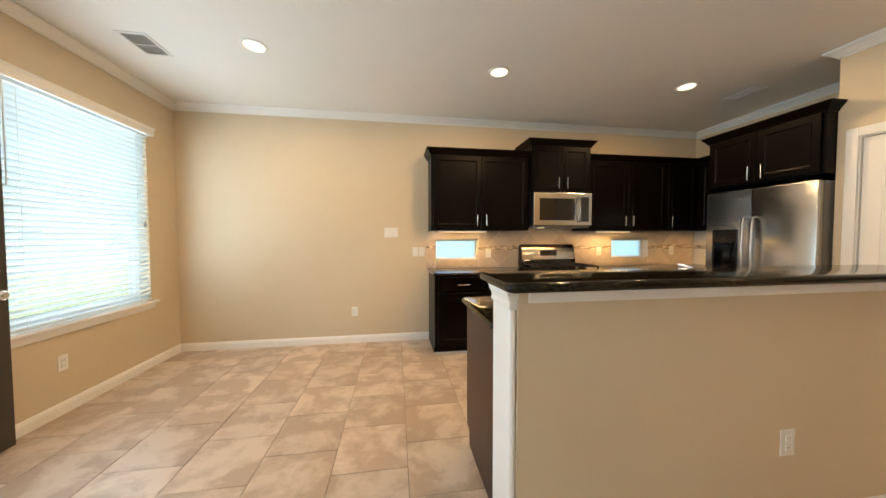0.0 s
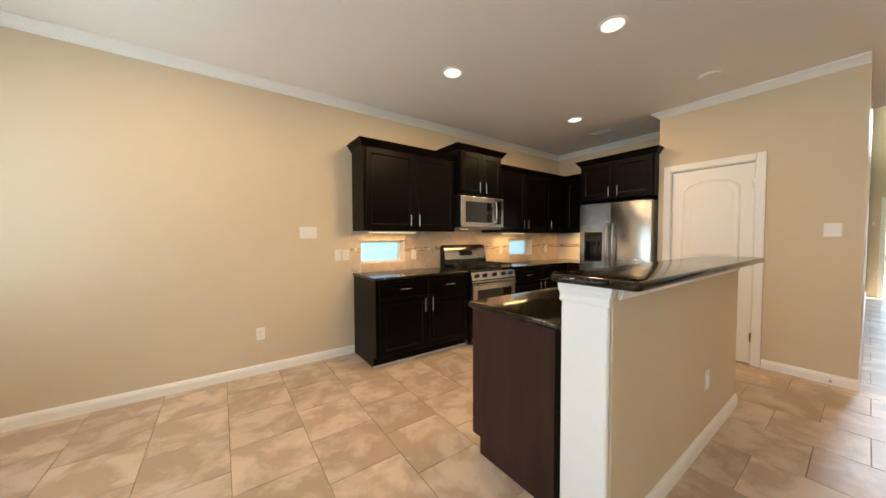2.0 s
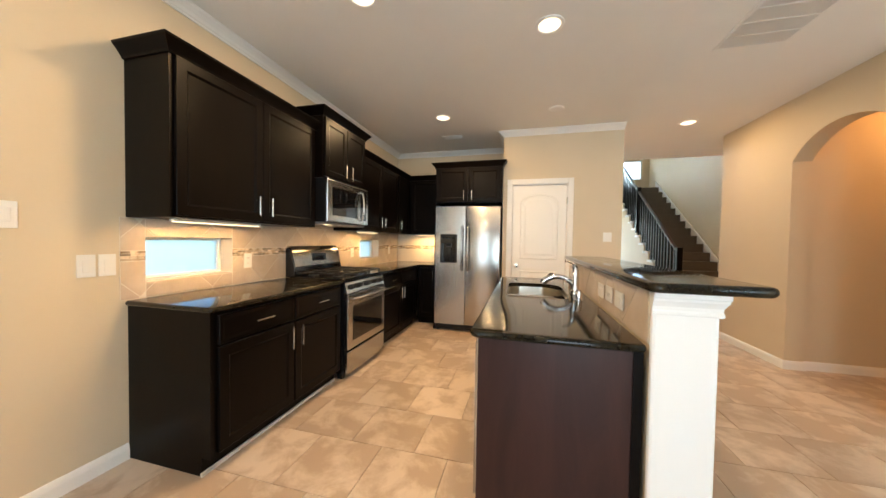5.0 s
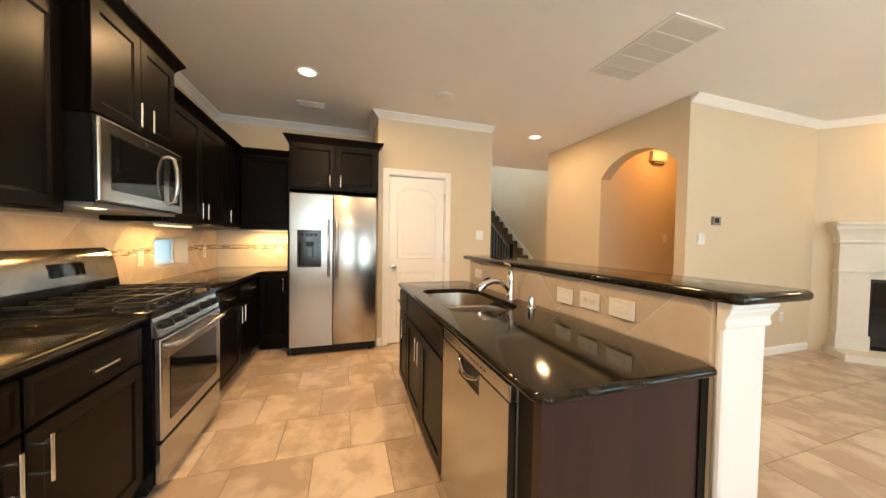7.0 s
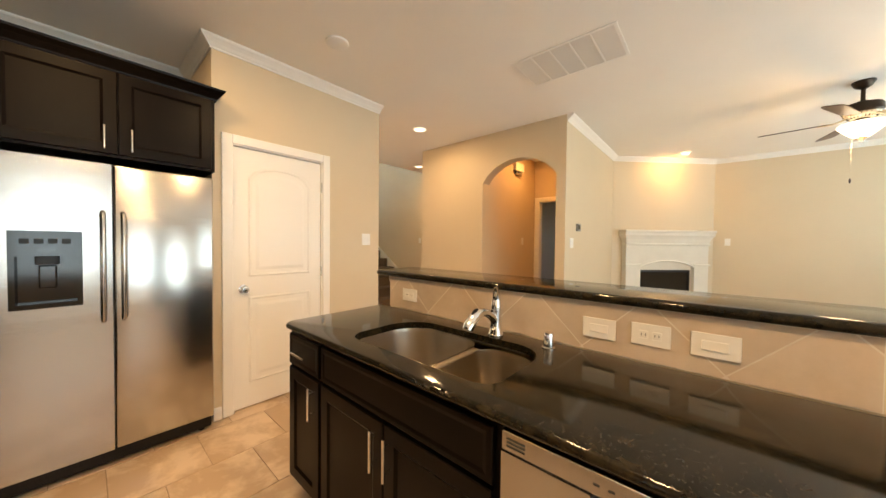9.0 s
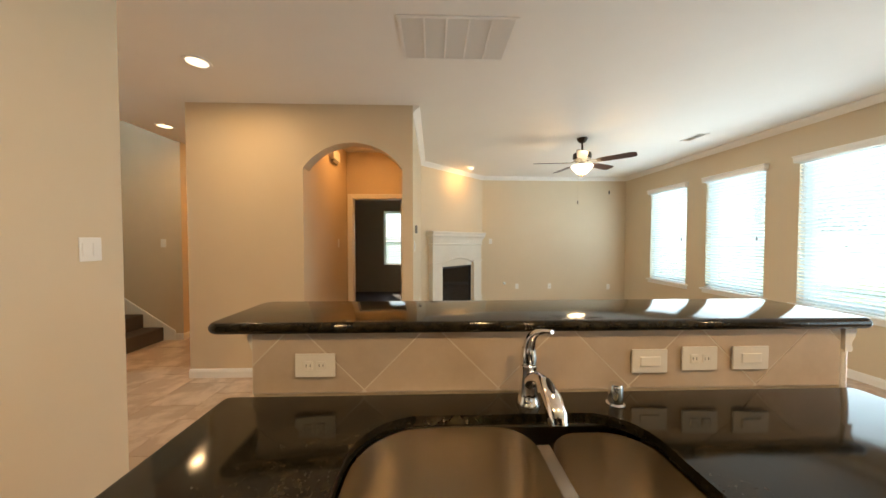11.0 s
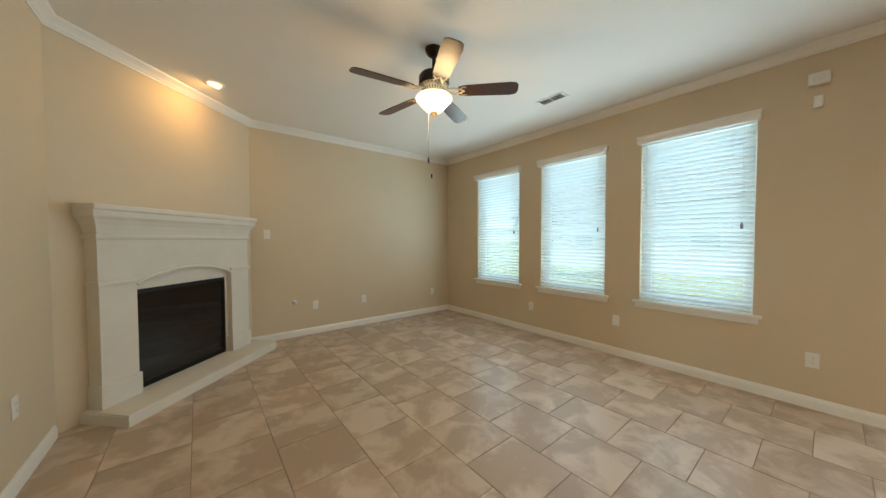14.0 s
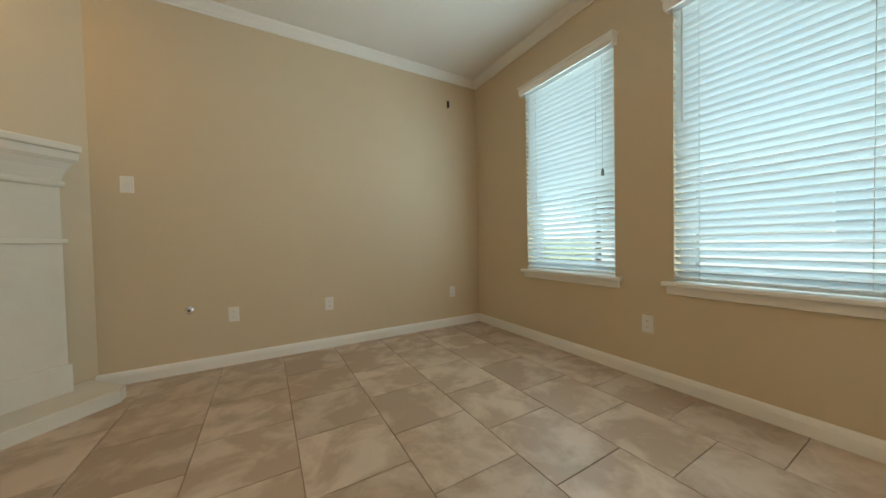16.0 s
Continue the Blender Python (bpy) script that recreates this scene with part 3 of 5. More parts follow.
leaf = part("door_leaf", door_face(bm, LW, LH, 0.035), TRIM, d)
leaf.matrix_basis = pose(PX + 0.012, 1.984, 0.012, 0, 0, -90)
knob(d, pose(PX + 0.008, 1.925, 0.95, 0, -90, 0), NICKEL)
for z in (0.28, 1.05, 1.82):
    part("hinge", boxes((PX - 0.003, 1.288, z - 0.045, PX + 0.012, 1.300, z + 0.045)), NICKEL, d)
part("door_stop", tube(bmesh.new(), [(PX - 0.017, 0.78, 0.05), (PX - 0.07, 0.78, 0.05), (PX - 0.085, 0.78, 0.05)], [0.006, 0.005, 0.010], 10), NICKEL, d)

# patio door: swung open flat against the wall
d = tagged(new("door_2"), "dark painted patio door standing open against the wall", "door", kind="structure")
casing(d, "x", W, 1, DY0, DY1, DZ, 0.078)
part("jamb", boxes((W - 0.16, DY0, 0, W, DY0 + 0.02, DZ), (W - 0.16, DY1 - 0.02, 0, W, DY1, DZ), (W - 0.16, DY0 + 0.02, DZ - 0.02, W, DY1 - 0.02, DZ)), TRIM, d)
part("weather_strip", boxes((W - 0.05, DY0 + 0.02, 0.0, W - 0.03, DY0 + 0.030, DZ - 0.02), (W - 0.05, DY0 + 0.030, DZ - 0.03, W - 0.03, DY1 - 0.02, DZ - 0.02)), BLACK, d)
part("threshold", boxes((W - 0.15, DY0 + 0.02, -0.003, W - 0.005, DY1 - 0.02, 0.018, 0.005)), BRONZE, d)
leaf = part("door_leaf", door_face(bmesh.new(), 0.77, 2.02, 0.044), DARKDOOR, d)
leaf.matrix_basis = pose(W + 0.075, 1.595, 0.015, 0, 0, 88.0)
for z, nm in ((0.95, "door_knob"), (1.09, "deadbolt")):
    bm = lathe(bmesh.new(), [(0, 0), (0.03, 0.0), (0.03, 0.008), (0.012, 0.012), (0.012, 0.032), (0.026, 0.040), (0.029, 0.052), (0.02, 0.064), (0, 0.066)] if nm == "door_knob"
               else [(0, 0), (0.03, 0), (0.03, 0.014), (0.024, 0.018), (0, 0.018)], sides=20)
    bm.transform(pose(W + 0.083, 2.305, z, 0, 90, 0))
    part(nm, bm, NICKEL, d, soft=True)
# bedroom doorway, the leaf swung in
d = tagged(new("door_3"), "white cased bedroom doorway with its door swung in", "door", kind="structure")
casing(d, "y", -2.50, 1, 2.40, 3.20, 2.06)
part("jamb", boxes((2.40, -2.62, 0.013, 2.415, -2.50, 2.06), (3.185, -2.62, 0.013, 3.20, -2.50, 2.06), (2.415, -2.62, 2.045, 3.185, -2.50, 2.06)), TRIM, d)
leaf = part("door_leaf", door_face(bmesh.new(), 0.76, 2.02, 0.035), TRIM, d)
leaf.matrix_basis = pose(2.42, -2.63, 0.018, 0, 0, -92)
# front door, open
d = tagged(new("door_4"), "dark wooden front door with a glass panel, standing open", "door", kind="structure")
casing(d, "x", FX, -1, -0.58, 0.42, 2.05)
leaf = part("door_leaf", door_face(bmesh.new(), 0.91, 2.03, 0.045), DARKDOOR, d)
leaf.matrix_basis = pose(FX - 0.02, -0.60, 0.012, 0, 0, 184)
part("door_glass", boxes((FX - 0.75, -0.610, 0.85, FX - 0.22, -0.600, 1.85)), FROST, leaf.parent)
bm = lathe(bmesh.new(), [(0, 0), (0.03, 0), (0.03, 0.01), (0.012, 0.014), (0.012, 0.04), (0.03, 0.055), (0, 0.07)], sides=16)
bm.transform(pose(FX - 0.86, -0.58, 1.0, -90, 0, 0))
part("door_knob", bm, BRONZE, d)
for k, (y0, y1, z0, z1) in enumerate(((-0.58, 0.42, 2.24, 2.50), (-0.55, 0.39, 3.25, 3.95), (-1.85, -1.20, 3.35, 3.98))):
    w = tagged(new("window_%d" % (8 + k)), "white framed foyer window", "window", kind="structure")
    f = 0.04
    part("window_frame", boxes((FX + 0.02, y0, z0, FX + 0.08, y0 + f, z1), (FX + 0.02, y1 - f, z0, FX + 0.08, y1, z1), (FX + 0.02, y0 + f, z0, FX + 0.08, y1 - f, z0 + f),
                               (FX + 0.02, y0 + f, z1 - f, FX + 0.08, y1 - f, z1)), VINYL, w)
    part("pane", boxes((FX + 0.045, y0 + f, z0 + f, FX + 0.050, y1 - f, z1 - f)), PANE, w).visible_shadow = False


# ---- kitchen ----
def pull(parent, x, z, y, length, upright):
    """A satin bar pull on a front whose face is at y."""
    bm = bmesh.new()
    h = length / 2
    ends = [(x, y - 0.030, z - h), (x, y - 0.030, z + h)] if upright else [(x - h, y - 0.030, z), (x + h, y - 0.030, z)]
    tube(bm, ends, 0.0058, 10)
    for s in (-0.62, 0.62):
        c = (x, z + s * h) if upright else (x + s * h, z)
        tube(bm, [(c[0], y, c[1]), (c[0], y - 0.030, c[1])], 0.0045, 8)
    return part("handle", bm, NICKEL, parent, "satin nickel bar handle", soft=True)


def cabinet(name, m, w, d, z0, z1, fronts, label, toe=0.0, crown=0.0, mat=ESPRESSO, group="", sides=(0.0, 0.0)):
    """A cabinet with its front plane at local y=0, depth to +y. fronts: (kind, x0, x1, z0, z1, handle), handle (x, z, length, upright)."""
    c = thing(name, m, label, "cabinet", group)
    bm = bmesh.new()
    box(bm, 0, 0.0, z0 + toe, w, d, z1)
    if toe:
        box(bm, 0.0, 0.065, z0, w, d, z0 + toe)
    part("body", bm, mat, c)
    for kind, a, b, lo, hi, hd in fronts:
        bm = bmesh.new()
        if kind == "drawer":
            front_panel(bm, a, b, lo, hi, -0.020, -0.001, 0.018, 0.002)
        else:
            front_panel(bm, a, b, lo, hi, -0.020, -0.001)
        f = part(kind, bm, mat, c)
        if hd:
            pull(f, hd[0], hd[1], -0.020, hd[2], hd[3])
    if crown:
        bm = bmesh.new()
        prof = [(0, z1 - 0.012), (0.010, z1 - 0.012), (0.014, z1), (0.035, z1 + 0.030), (0.052, z1 + 0.050), (0.056, z1 + 0.062), (0, z1 + 0.062)]
        path = [(0.0, d), (0.0, -0.002), (w, -0.002), (w, d)]
        path = [(-sides[0], p[1]) if i < 2 else (w + sides[1], p[1]) for i, p in enumerate(path)]
        sweep(bm, path[::-1], prof)
        box(bm, 0.0, 0.0, z1 - 0.002, w, d, z1 + 0.01)
        part("crown", bm, mat, c)
    return c


def door_set(w, lo, hi, hz, n=2, gap=0.004, edge=0.022, hl=0.13):
    """Two doors that meet in the middle, handles by the meeting stiles."""
    mid = w / 2
    return [("door", edge, mid - gap / 2, lo, hi, (mid - (0.055 if lo > 1 else 0.042), hz, hl, True)), ("door", mid + gap / 2, w - edge, lo, hi, (mid + (0.055 if lo > 1 else 0.042), hz, hl, True))]


UZ = 1.372
LB = "dark espresso wall cabinet with framed doors and bar handles"
cabinet("wall_cabinet", pose(0.53, 3.67, 0), 1.185, 0.33, UZ, 2.25, door_set(1.185, UZ + 0.012, 2.235, 1.49), "dark espresso wall cabinet with two framed doors and bar handles", crown=1, group="wall cabinets")
cabinet("wall_cabinet", pose(1.72, 3.60, 0), 0.755, 0.40, 1.825, 2.385, door_set(0.755, 1.84, 2.37, 1.935, edge=0.02), "raised dark espresso wall cabinet above the microwave, crown on top", crown=1, group="wall cabinets")
cabinet("wall_cabinet", pose(2.48, 3.67, 0), 1.13, 0.33, UZ, 2.25, door_set(1.13, UZ + 0.012, 2.235, 1.49), "dark espresso wall cabinet beside the microwave, two framed doors", crown=1, group="wall cabinets")
cabinet("wall_cabinet", pose(3.615, 3.67, 0), 0.78, 0.33, UZ, 2.25, [("door", 0.01, 0.42, UZ + 0.012, 2.235, (0.045, 1.49, 0.13, True))], "dark espresso corner wall cabinet with one narrow door", crown=1, group="wall cabinets")
cabinet("wall_cabinet", pose(4.07, 3.645, 0, 0, 0, -90), 0.575, 0.33, UZ, 2.25, [("door", 0.03, 0.55, UZ + 0.012, 2.235, (0.515, 1.49, 0.13, True))],
        "dark espresso wall cabinet beside the refrigerator, one door", crown=1, group="wall cabinets")
fridge_cab = cabinet("wall_cabinet", pose(3.53, 3.055, 0, 0, 0, -90), 0.93, 0.86, 1.80, 2.30, door_set(0.93, 1.815, 2.285, 1.90), "deep dark espresso cabinet above the refrigerator", crown=1, group="wall cabinets")
part("side_panel", boxes((-0.017, 0.03, 0.0, -0.003, 0.86, 1.798)), ESPRESSO, fridge_cab)

BZ = 0.875
ub = 0.585
cabinet("base_cabinet", pose(0.535, 3.402, 0), 1.18, 0.596, 0, BZ,
        [("drawer", 0.035, 0.588, 0.70, 0.855, (0.31, 0.778, 0.13, False)), ("drawer", 0.600, 1.150, 0.70, 0.855, (0.875, 0.778, 0.13, False)),
         ("door", 0.035, 0.588, 0.12, 0.685, (0.545, 0.585, 0.15, True)), ("door", 0.600, 1.150, 0.12, 0.685, (0.640, 0.585, 0.15, True))],
        "dark espresso base cabinet, two drawers above two doors", toe=0.10, group="base cabinets")
cabinet("base_cabinet", pose(2.485, 3.402, 0), 1.285, 0.596, 0, BZ,
        [("drawer", 0.025, 0.600, 0.70, 0.855, (0.31, 0.778, 0.13, False)), ("drawer", 0.612, 1.20, 0.70, 0.855, (0.90, 0.778, 0.13, False)),
         ("door", 0.025, 0.600, 0.12, 0.685, (0.56, 0.585, 0.15, True)), ("door", 0.612, 1.20, 0.12, 0.685, (0.652, 0.585, 0.15, True))],
        "dark espresso base cabinet between range and corner", toe=0.10, group="base cabinets")
cabinet("base_cabinet", pose(3.772, 3.395, 0, 0, 0, -90), 0.32, 0.60, 0, BZ, [("door", 0.02, 0.305, 0.12, 0.855, (0.255, 0.75, 0.15, True))],
        "narrow dark espresso base cabinet beside the refrigerator", toe=0.10, group="base cabinets")
part("shoe_strip", boxes((0.53, 3.455, 0.0, 1.715, 3.466, 0.02)), STONE, thing("toe_strip", pose(0, 0, 0), "pale shoe strip along the base cabinets", "trim"))


def slab(poly, z0, z1, r=0.011):
    """A stone slab with a rounded edge all round."""
    bm = prism(bmesh.new(), poly, z0, z1)
    es = [e for e in bm.edges if abs(e.verts[0].co.z - e.verts[1].co.z) < 1e-6]
    bmesh.ops.bevel(bm, geom=es, offset=r, segments=4, affect="EDGES", profile=0.5)
    return bm


def rounded(x0, y0, x1, y1, rs, seg=6):
    """Corner radii for (x0,y0), (x1,y0), (x1,y1), (x0,y1)."""
    out = []
    for (cx, cy, sx, sy, a0), r in zip(((x0, y0, 1, 1, 180), (x1, y0, -1, 1, 270), (x1, y1, -1, -1, 0), (x0, y1, 1, -1, 90)), rs):
        if r <= 0:
            out.append((cx, cy))
            continue
        for k in range(seg + 1):
            a = radians(a0 + 90 * k / seg)
            out.append((cx + sx * r + r * math.cos(a), cy + sy * r + r * math.sin(a)))
    return out


def nose_slab(x0, y0, x1, y1, rs, z0, z1, hole=None, seg=8):
    """A stone slab with a full bullnose edge, and a cutout if a loop is given."""
    bm = bmesh.new()
    r, zm = (z1 - z0) / 2, (z0 + z1) / 2
    rings = []
    for k in range(seg + 1):
        a = radians(-90 + 180 * k / seg)
        i = r * (1 - math.cos(a))
        loop = rounded(x0 + i, y0 + i, x1 - i, y1 - i, [max(q - i, 0.002) for q in rs], 8)
        rings.append([bm.verts.new((x, y, zm + r * math.sin(a))) for x, y in loop])
    n = len(rings[0])
    for a, b in zip(rings, rings[1:]):
        for i in range(n):
            bm.faces.new((a[i], a[(i + 1) % n], b[(i + 1) % n], b[i]))
    if not hole:
        bm.faces.new(rings[0][::-1])
        bm.faces.new(rings[-1])
        return bm
    cuts = []
    for ring, z in ((rings[0], z0), (rings[-1], z1)):
        vs = [bm.verts.new((x, y, z)) for x, y in hole]
        es = [bm.edges.new((vs[i], vs[(i + 1) % len(vs)])) for i in range(len(vs))]
        es += [bm.edges.get((ring[i], ring[(i + 1) % n])) for i in range(n)]
        bmesh.ops.triangle_fill(bm, edges=es, use_beauty=True)
        cuts.append(vs)
    m = len(hole)
    for i in range(m):
        bm.faces.new((cuts[0][i], cuts[0][(i + 1) % m], cuts[1][(i + 1) % m], cuts[1][i]))
    return bm


CT0, CT1 = 0.876, 0.906
def worktop(name, bm, label):
    return tagged(part(name, bm, GRANITE, soft=True), label, "countertop")


worktop("countertop", nose_slab(0.512, 3.370, 1.716, 3.992, (0.02, 0.018, 0.018, 0.018), CT0, CT1), "black polished granite countertop beside the range")
worktop("countertop", slab([(2.484, 3.370), (3.70, 3.370), (3.742, 3.328), (3.742, 3.076), (4.395, 3.076), (4.395, 3.992), (2.484, 3.992)], CT0, CT1), "black polished granite corner countertop")


# backsplash: tiles laid on the diagonal, with a mosaic band
def clip(poly, x0, x1, y0, y1):
    for axis, val, keep in ((0, x0, 1), (0, x1, -1), (1, y0, 1), (1, y1, -1)):
        out = []
        for i, p in enumerate(poly):
            q = poly[(i + 1) % len(poly)]
            a, b = (p[axis] - val) * keep, (q[axis] - val) * keep
            if a >= 0:
                out.append(p)
            if a * b < 0:
                s = a / (a - b)
                out.append((p[0] + s * (q[0] - p[0]), p[1] + s * (q[1] - p[1])))
        poly = out
        if len(poly) < 3:
            return []
    return poly


def area_of(p):
    return 0.5 * abs(sum(p[i][0] * p[(i + 1) % len(p)][1] - p[(i + 1) % len(p)][0] * p[i][1] for i in range(len(p))))


def diagonal_tiles(parent, rects, place, side=0.305, shift=0.0, gap=0.0028):
    """Square tiles at 45 degrees clipped to rectangles (u0, u1, v0, v1); place maps (u, v, out) to the world."""
    dg = side * math.sqrt(2)
    h = dg / 2 - gap * 1.2
    for u0, u1, v0, v1 in rects:
        for i in range(int((u0 - 1) / (dg / 2)) - 2, int((u1 + 1) / (dg / 2)) + 3):
            for j in range(-1, 12):
                if (i + j) % 2:
                    continue
                cu, cv = shift + i * dg / 2, 0.70 + j * dg / 2
                p = clip([(cu - h, cv), (cu, cv - h), (cu + h, cv), (cu, cv + h)], u0 + gap, u1 - gap, v0 + gap, v1 - gap)
                if len(p) < 3 or area_of(p) < 4e-4:
                    continue
                bm = bmesh.new()
                prism(bm, p, 0.004, 0.0056)
                for v in bm.verts:
                    v.co = place(*v.co)
                part("tile", bm, SPLASH, parent)


def mosaic(parent, u0, u1, v0, v1, place, seed):
    rng = random.Random(seed)
    bm = bmesh.new()
    rows = 4
    hgt = (v1 - v0) / rows
    for r in range(rows):
        u = u0 - rng.uniform(0, 0.05)
        while u < u1:
            ln = rng.uniform(0.03, 0.10)
            a, b = max(u, u0) + 0.0008, min(u + ln, u1) - 0.0008
            if b - a > 0.004:
                box(bm, a, v0 + r * hgt + 0.0008, 0.004, b, v0 + (r + 1) * hgt - 0.0008, 0.0060)
            u += ln
    for v in bm.verts:
        v.co = place(*v.co)
    tagged(part("mosaic_band", bm, MOSAIC, parent, "narrow glass and stone mosaic strips"), kind="stuff")


def north_face(u, v, out):
    return Vector((u, N - out, v))


def east_face(u, v, out):
    return Vector((E - out, u, v))


B0, B1, M0, M1 = 0.906, 1.372, 1.125, 1.182
sp = tagged(new("backsplash"), "travertine tile backsplash laid diagonally with a mosaic band", "backsplash", kind="structure")
(na, nb, nz0, nz1), (nc, nd, _, _) = NICHE
cols = [(0.50, na), (nb, nc), (nd, E - 0.01)]
bed = boxes(*[(a, N - 0.004, B0, b, N, UZ + 0.42 if a < 2 < b else UZ) for a, b in cols], *[(a, N - 0.004, B0, b, N, nz0) for a, b in ((na, nb), (nc, nd))],
            *[(a, N - 0.004, nz1, b, N, UZ) for a, b in ((na, nb), (nc, nd))])
part("grout_bed", bed, JOINT, sp)
diagonal_tiles(sp, [(0.50, na, B0, M0), (nb, nc, B0, M0), (nd, E - 0.01, B0, M0), (na, nb, B0, nz0), (nc, nd, B0, nz0),
                    (0.50, na, M1, B1), (nb, nc, M1, B1), (nd, E - 0.01, M1, B1), (na, nb, nz1, B1), (nc, nd, nz1, B1), (1.72, 2.48, B1, UZ + 0.05)], north_face, shift=0.16)
for k, (a, b) in enumerate(cols):
    mosaic(sp, a, b, M0, M1, north_face, 11 + k)
part("grout_bed", boxes((E - 0.004, 3.075, B0, E, N - 0.012, UZ)), JOINT, sp)
diagonal_tiles(sp, [(3.075, N - 0.012, B0, M0), (3.075, N - 0.012, M1, B1)], east_face, shift=3.3)
mosaic(sp, 3.075, N - 0.012, M0, M1, east_face, 17)


# ---- appliances ----
def bar_handle(bm, pts, r=0.011, posts=((0, 0), (0, 0)), y_face=0.0):
    tube(bm, pts, r, 12)
    return bm


# refrigerator, side by side; local x across (0 at its north side), -y into the room
fr = thing("refrigerator", pose(3.555, 3.045, 0, 0, 0, -90), "stainless steel side-by-side refrigerator with a black water dispenser", "refrigerator")
FWD, FZ0, FZ1 = 0.905, 0.10, 1.752
part("body", boxes((0.004, 0.012, 0.02, FWD - 0.004, 0.80, 1.745)), GREYPL, fr)
part("toe_grille", boxes((0.01, -0.012, 0.018, FWD - 0.01, 0.011, 0.092, 0.004)), BLACK, fr)
for x in (0.04, FWD - 0.06):
    part("foot", lathe(bmesh.new(), [(0, 0), (0.018, 0), (0.018, 0.018), (0, 0.018)], (x, 0.02, 0), 12), BLACK, fr)
split = 0.430


def rounded_door(x0, x1, z0, z1, holes=()):
    bm = bmesh.new()
    if not holes:
        return box(bm, x0, -0.052, z0, x1, 0.010, z1, 0.010, 3)
    a, b, c, d_ = holes
    box(bm, x0, -0.052, z0, x1, 0.010, c, 0.0)
    box(bm, x0, -0.052, d_, x1, 0.010, z1, 0.0)
    box(bm, x0, -0.052, c, a, 0.010, d_, 0.0)
    box(bm, b, -0.052, c, x1, 0.010, d_, 0.0)
    bmesh.ops.remove_doubles(bm, verts=bm.verts, dist=1e-5)
    return bm


DX0, DX1, DZ0, DZ1 = 0.075, 0.315, 0.965, 1.365
fd = part("freezer_door", rounded_door(0.002, split - 0.003, FZ0, FZ1, (DX0, DX1, DZ0, DZ1)), STEEL, fr)
rd = part("refrigerator_door", rounded_door(split + 0.003, FWD - 0.002, FZ0, FZ1), STEEL, fr, soft=True)
disp = part("dispenser", boxes((DX0, -0.060, DZ0, DX0 + 0.02, 0.0, DZ1), (DX1 - 0.02, -0.060, DZ0, DX1, 0.0, DZ1), (DX0 + 0.02, -0.060, DZ0, DX1 - 0.02, 0.0, DZ0 + 0.025),
                               (DX0 + 0.02, -0.060, DZ1 - 0.13, DX1 - 0.02, 0.0, DZ1), (DX0 + 0.02, -0.004, DZ0 + 0.025, DX1 - 0.02, 0.0, DZ1 - 0.13)), ENAMEL, fr, "black water and ice dispenser")
for i in range(4):
    part("button", boxes((DX0 + 0.035 + i * 0.045, -0.063, DZ1 - 0.065, DX0 + 0.065 + i * 0.045, -0.060, DZ1 - 0.040)), BLACK, disp)
part("display", boxes((DX0 + 0.09, -0.0625, DZ1 - 0.110, DX1 - 0.09, -0.060, DZ1 - 0.080)), DARKGLASS, disp)
part("spout", boxes((0.155, -0.045, DZ1 - 0.175, 0.235, -0.012, DZ1 - 0.13, 0.006)), BLACK, disp)
part("lever", boxes((0.165, -0.020, DZ0 + 0.10, 0.225, -0.012, DZ1 - 0.18, 0.006)), ENAMEL, disp)
for x, dr in ((split - 0.040, fd), (split + 0.040, rd)):
    bm = tube(bmesh.new(), [(x, -0.052, 0.86), (x, -0.090, 0.875), (x, -0.100, 0.92), (x, -0.102, 1.18), (x, -0.100, 1.42), (x, -0.090, 1.465), (x, -0.052, 1.48)], [0.010, 0.0125, 0.0125, 0.0125, 0.0125, 0.0125, 0.010], 14)
    part("handle", bm, STEEL, dr, "curved stainless bar handle", soft=True)

# range
rg = thing("gas_range", pose(1.722, 3.345, 0), "stainless steel gas range with black cooktop and cast-iron grates", "range")
RW = 0.756
part("body", boxes((0.0, 0.02, 0.06, RW, 0.645, 0.895)), ENAMEL, rg)
part("leg", boxes((0.03, 0.06, 0.0, 0.08, 0.11, 0.06), (RW - 0.08, 0.06, 0.0, RW - 0.03, 0.11, 0.06), (0.03, 0.56, 0.0, 0.08, 0.61, 0.06), (RW - 0.08, 0.56, 0.0, RW - 0.03, 0.61, 0.06)), BLACK, rg)
part("storage_drawer", boxes((0.008, -0.010, 0.055, RW - 0.008, 0.019, 0.255, 0.006)), STEEL, rg, "stainless storage drawer")
od = part("oven_door", boxes((0.008, -0.014, 0.275, RW - 0.008, 0.019, 0.775, 0.008)), STEEL, rg, "stainless oven door with dark window")
part("oven_window", boxes((0.085, -0.0165, 0.345, RW - 0.085, -0.0142, 0.665)), DARKGLASS, od)
bm = tube(bmesh.new(), [(0.05, -0.014, 0.735), (0.055, -0.052, 0.737), (0.09, -0.060, 0.738), (RW - 0.09, -0.060, 0.738), (RW - 0.055, -0.052, 0.737), (RW - 0.05, -0.014, 0.735)], 0.0125, 12)
part("handle", bm, STEEL, od, "stainless tubular handle", soft=True)
bm = bmesh.new()
prism(bm, [(0.785, -0.006), (0.885, 0.022), (0.885, 0.060), (0.785, 0.060)], 0.004, RW - 0.004, Matrix(((0, 0, 1, 0), (0, 1, 0, 0), (1, 0, 0, 0), (0, 0, 0, 1))))
cp = part("control_panel", bm, STEEL, rg, "sloped stainless control panel")
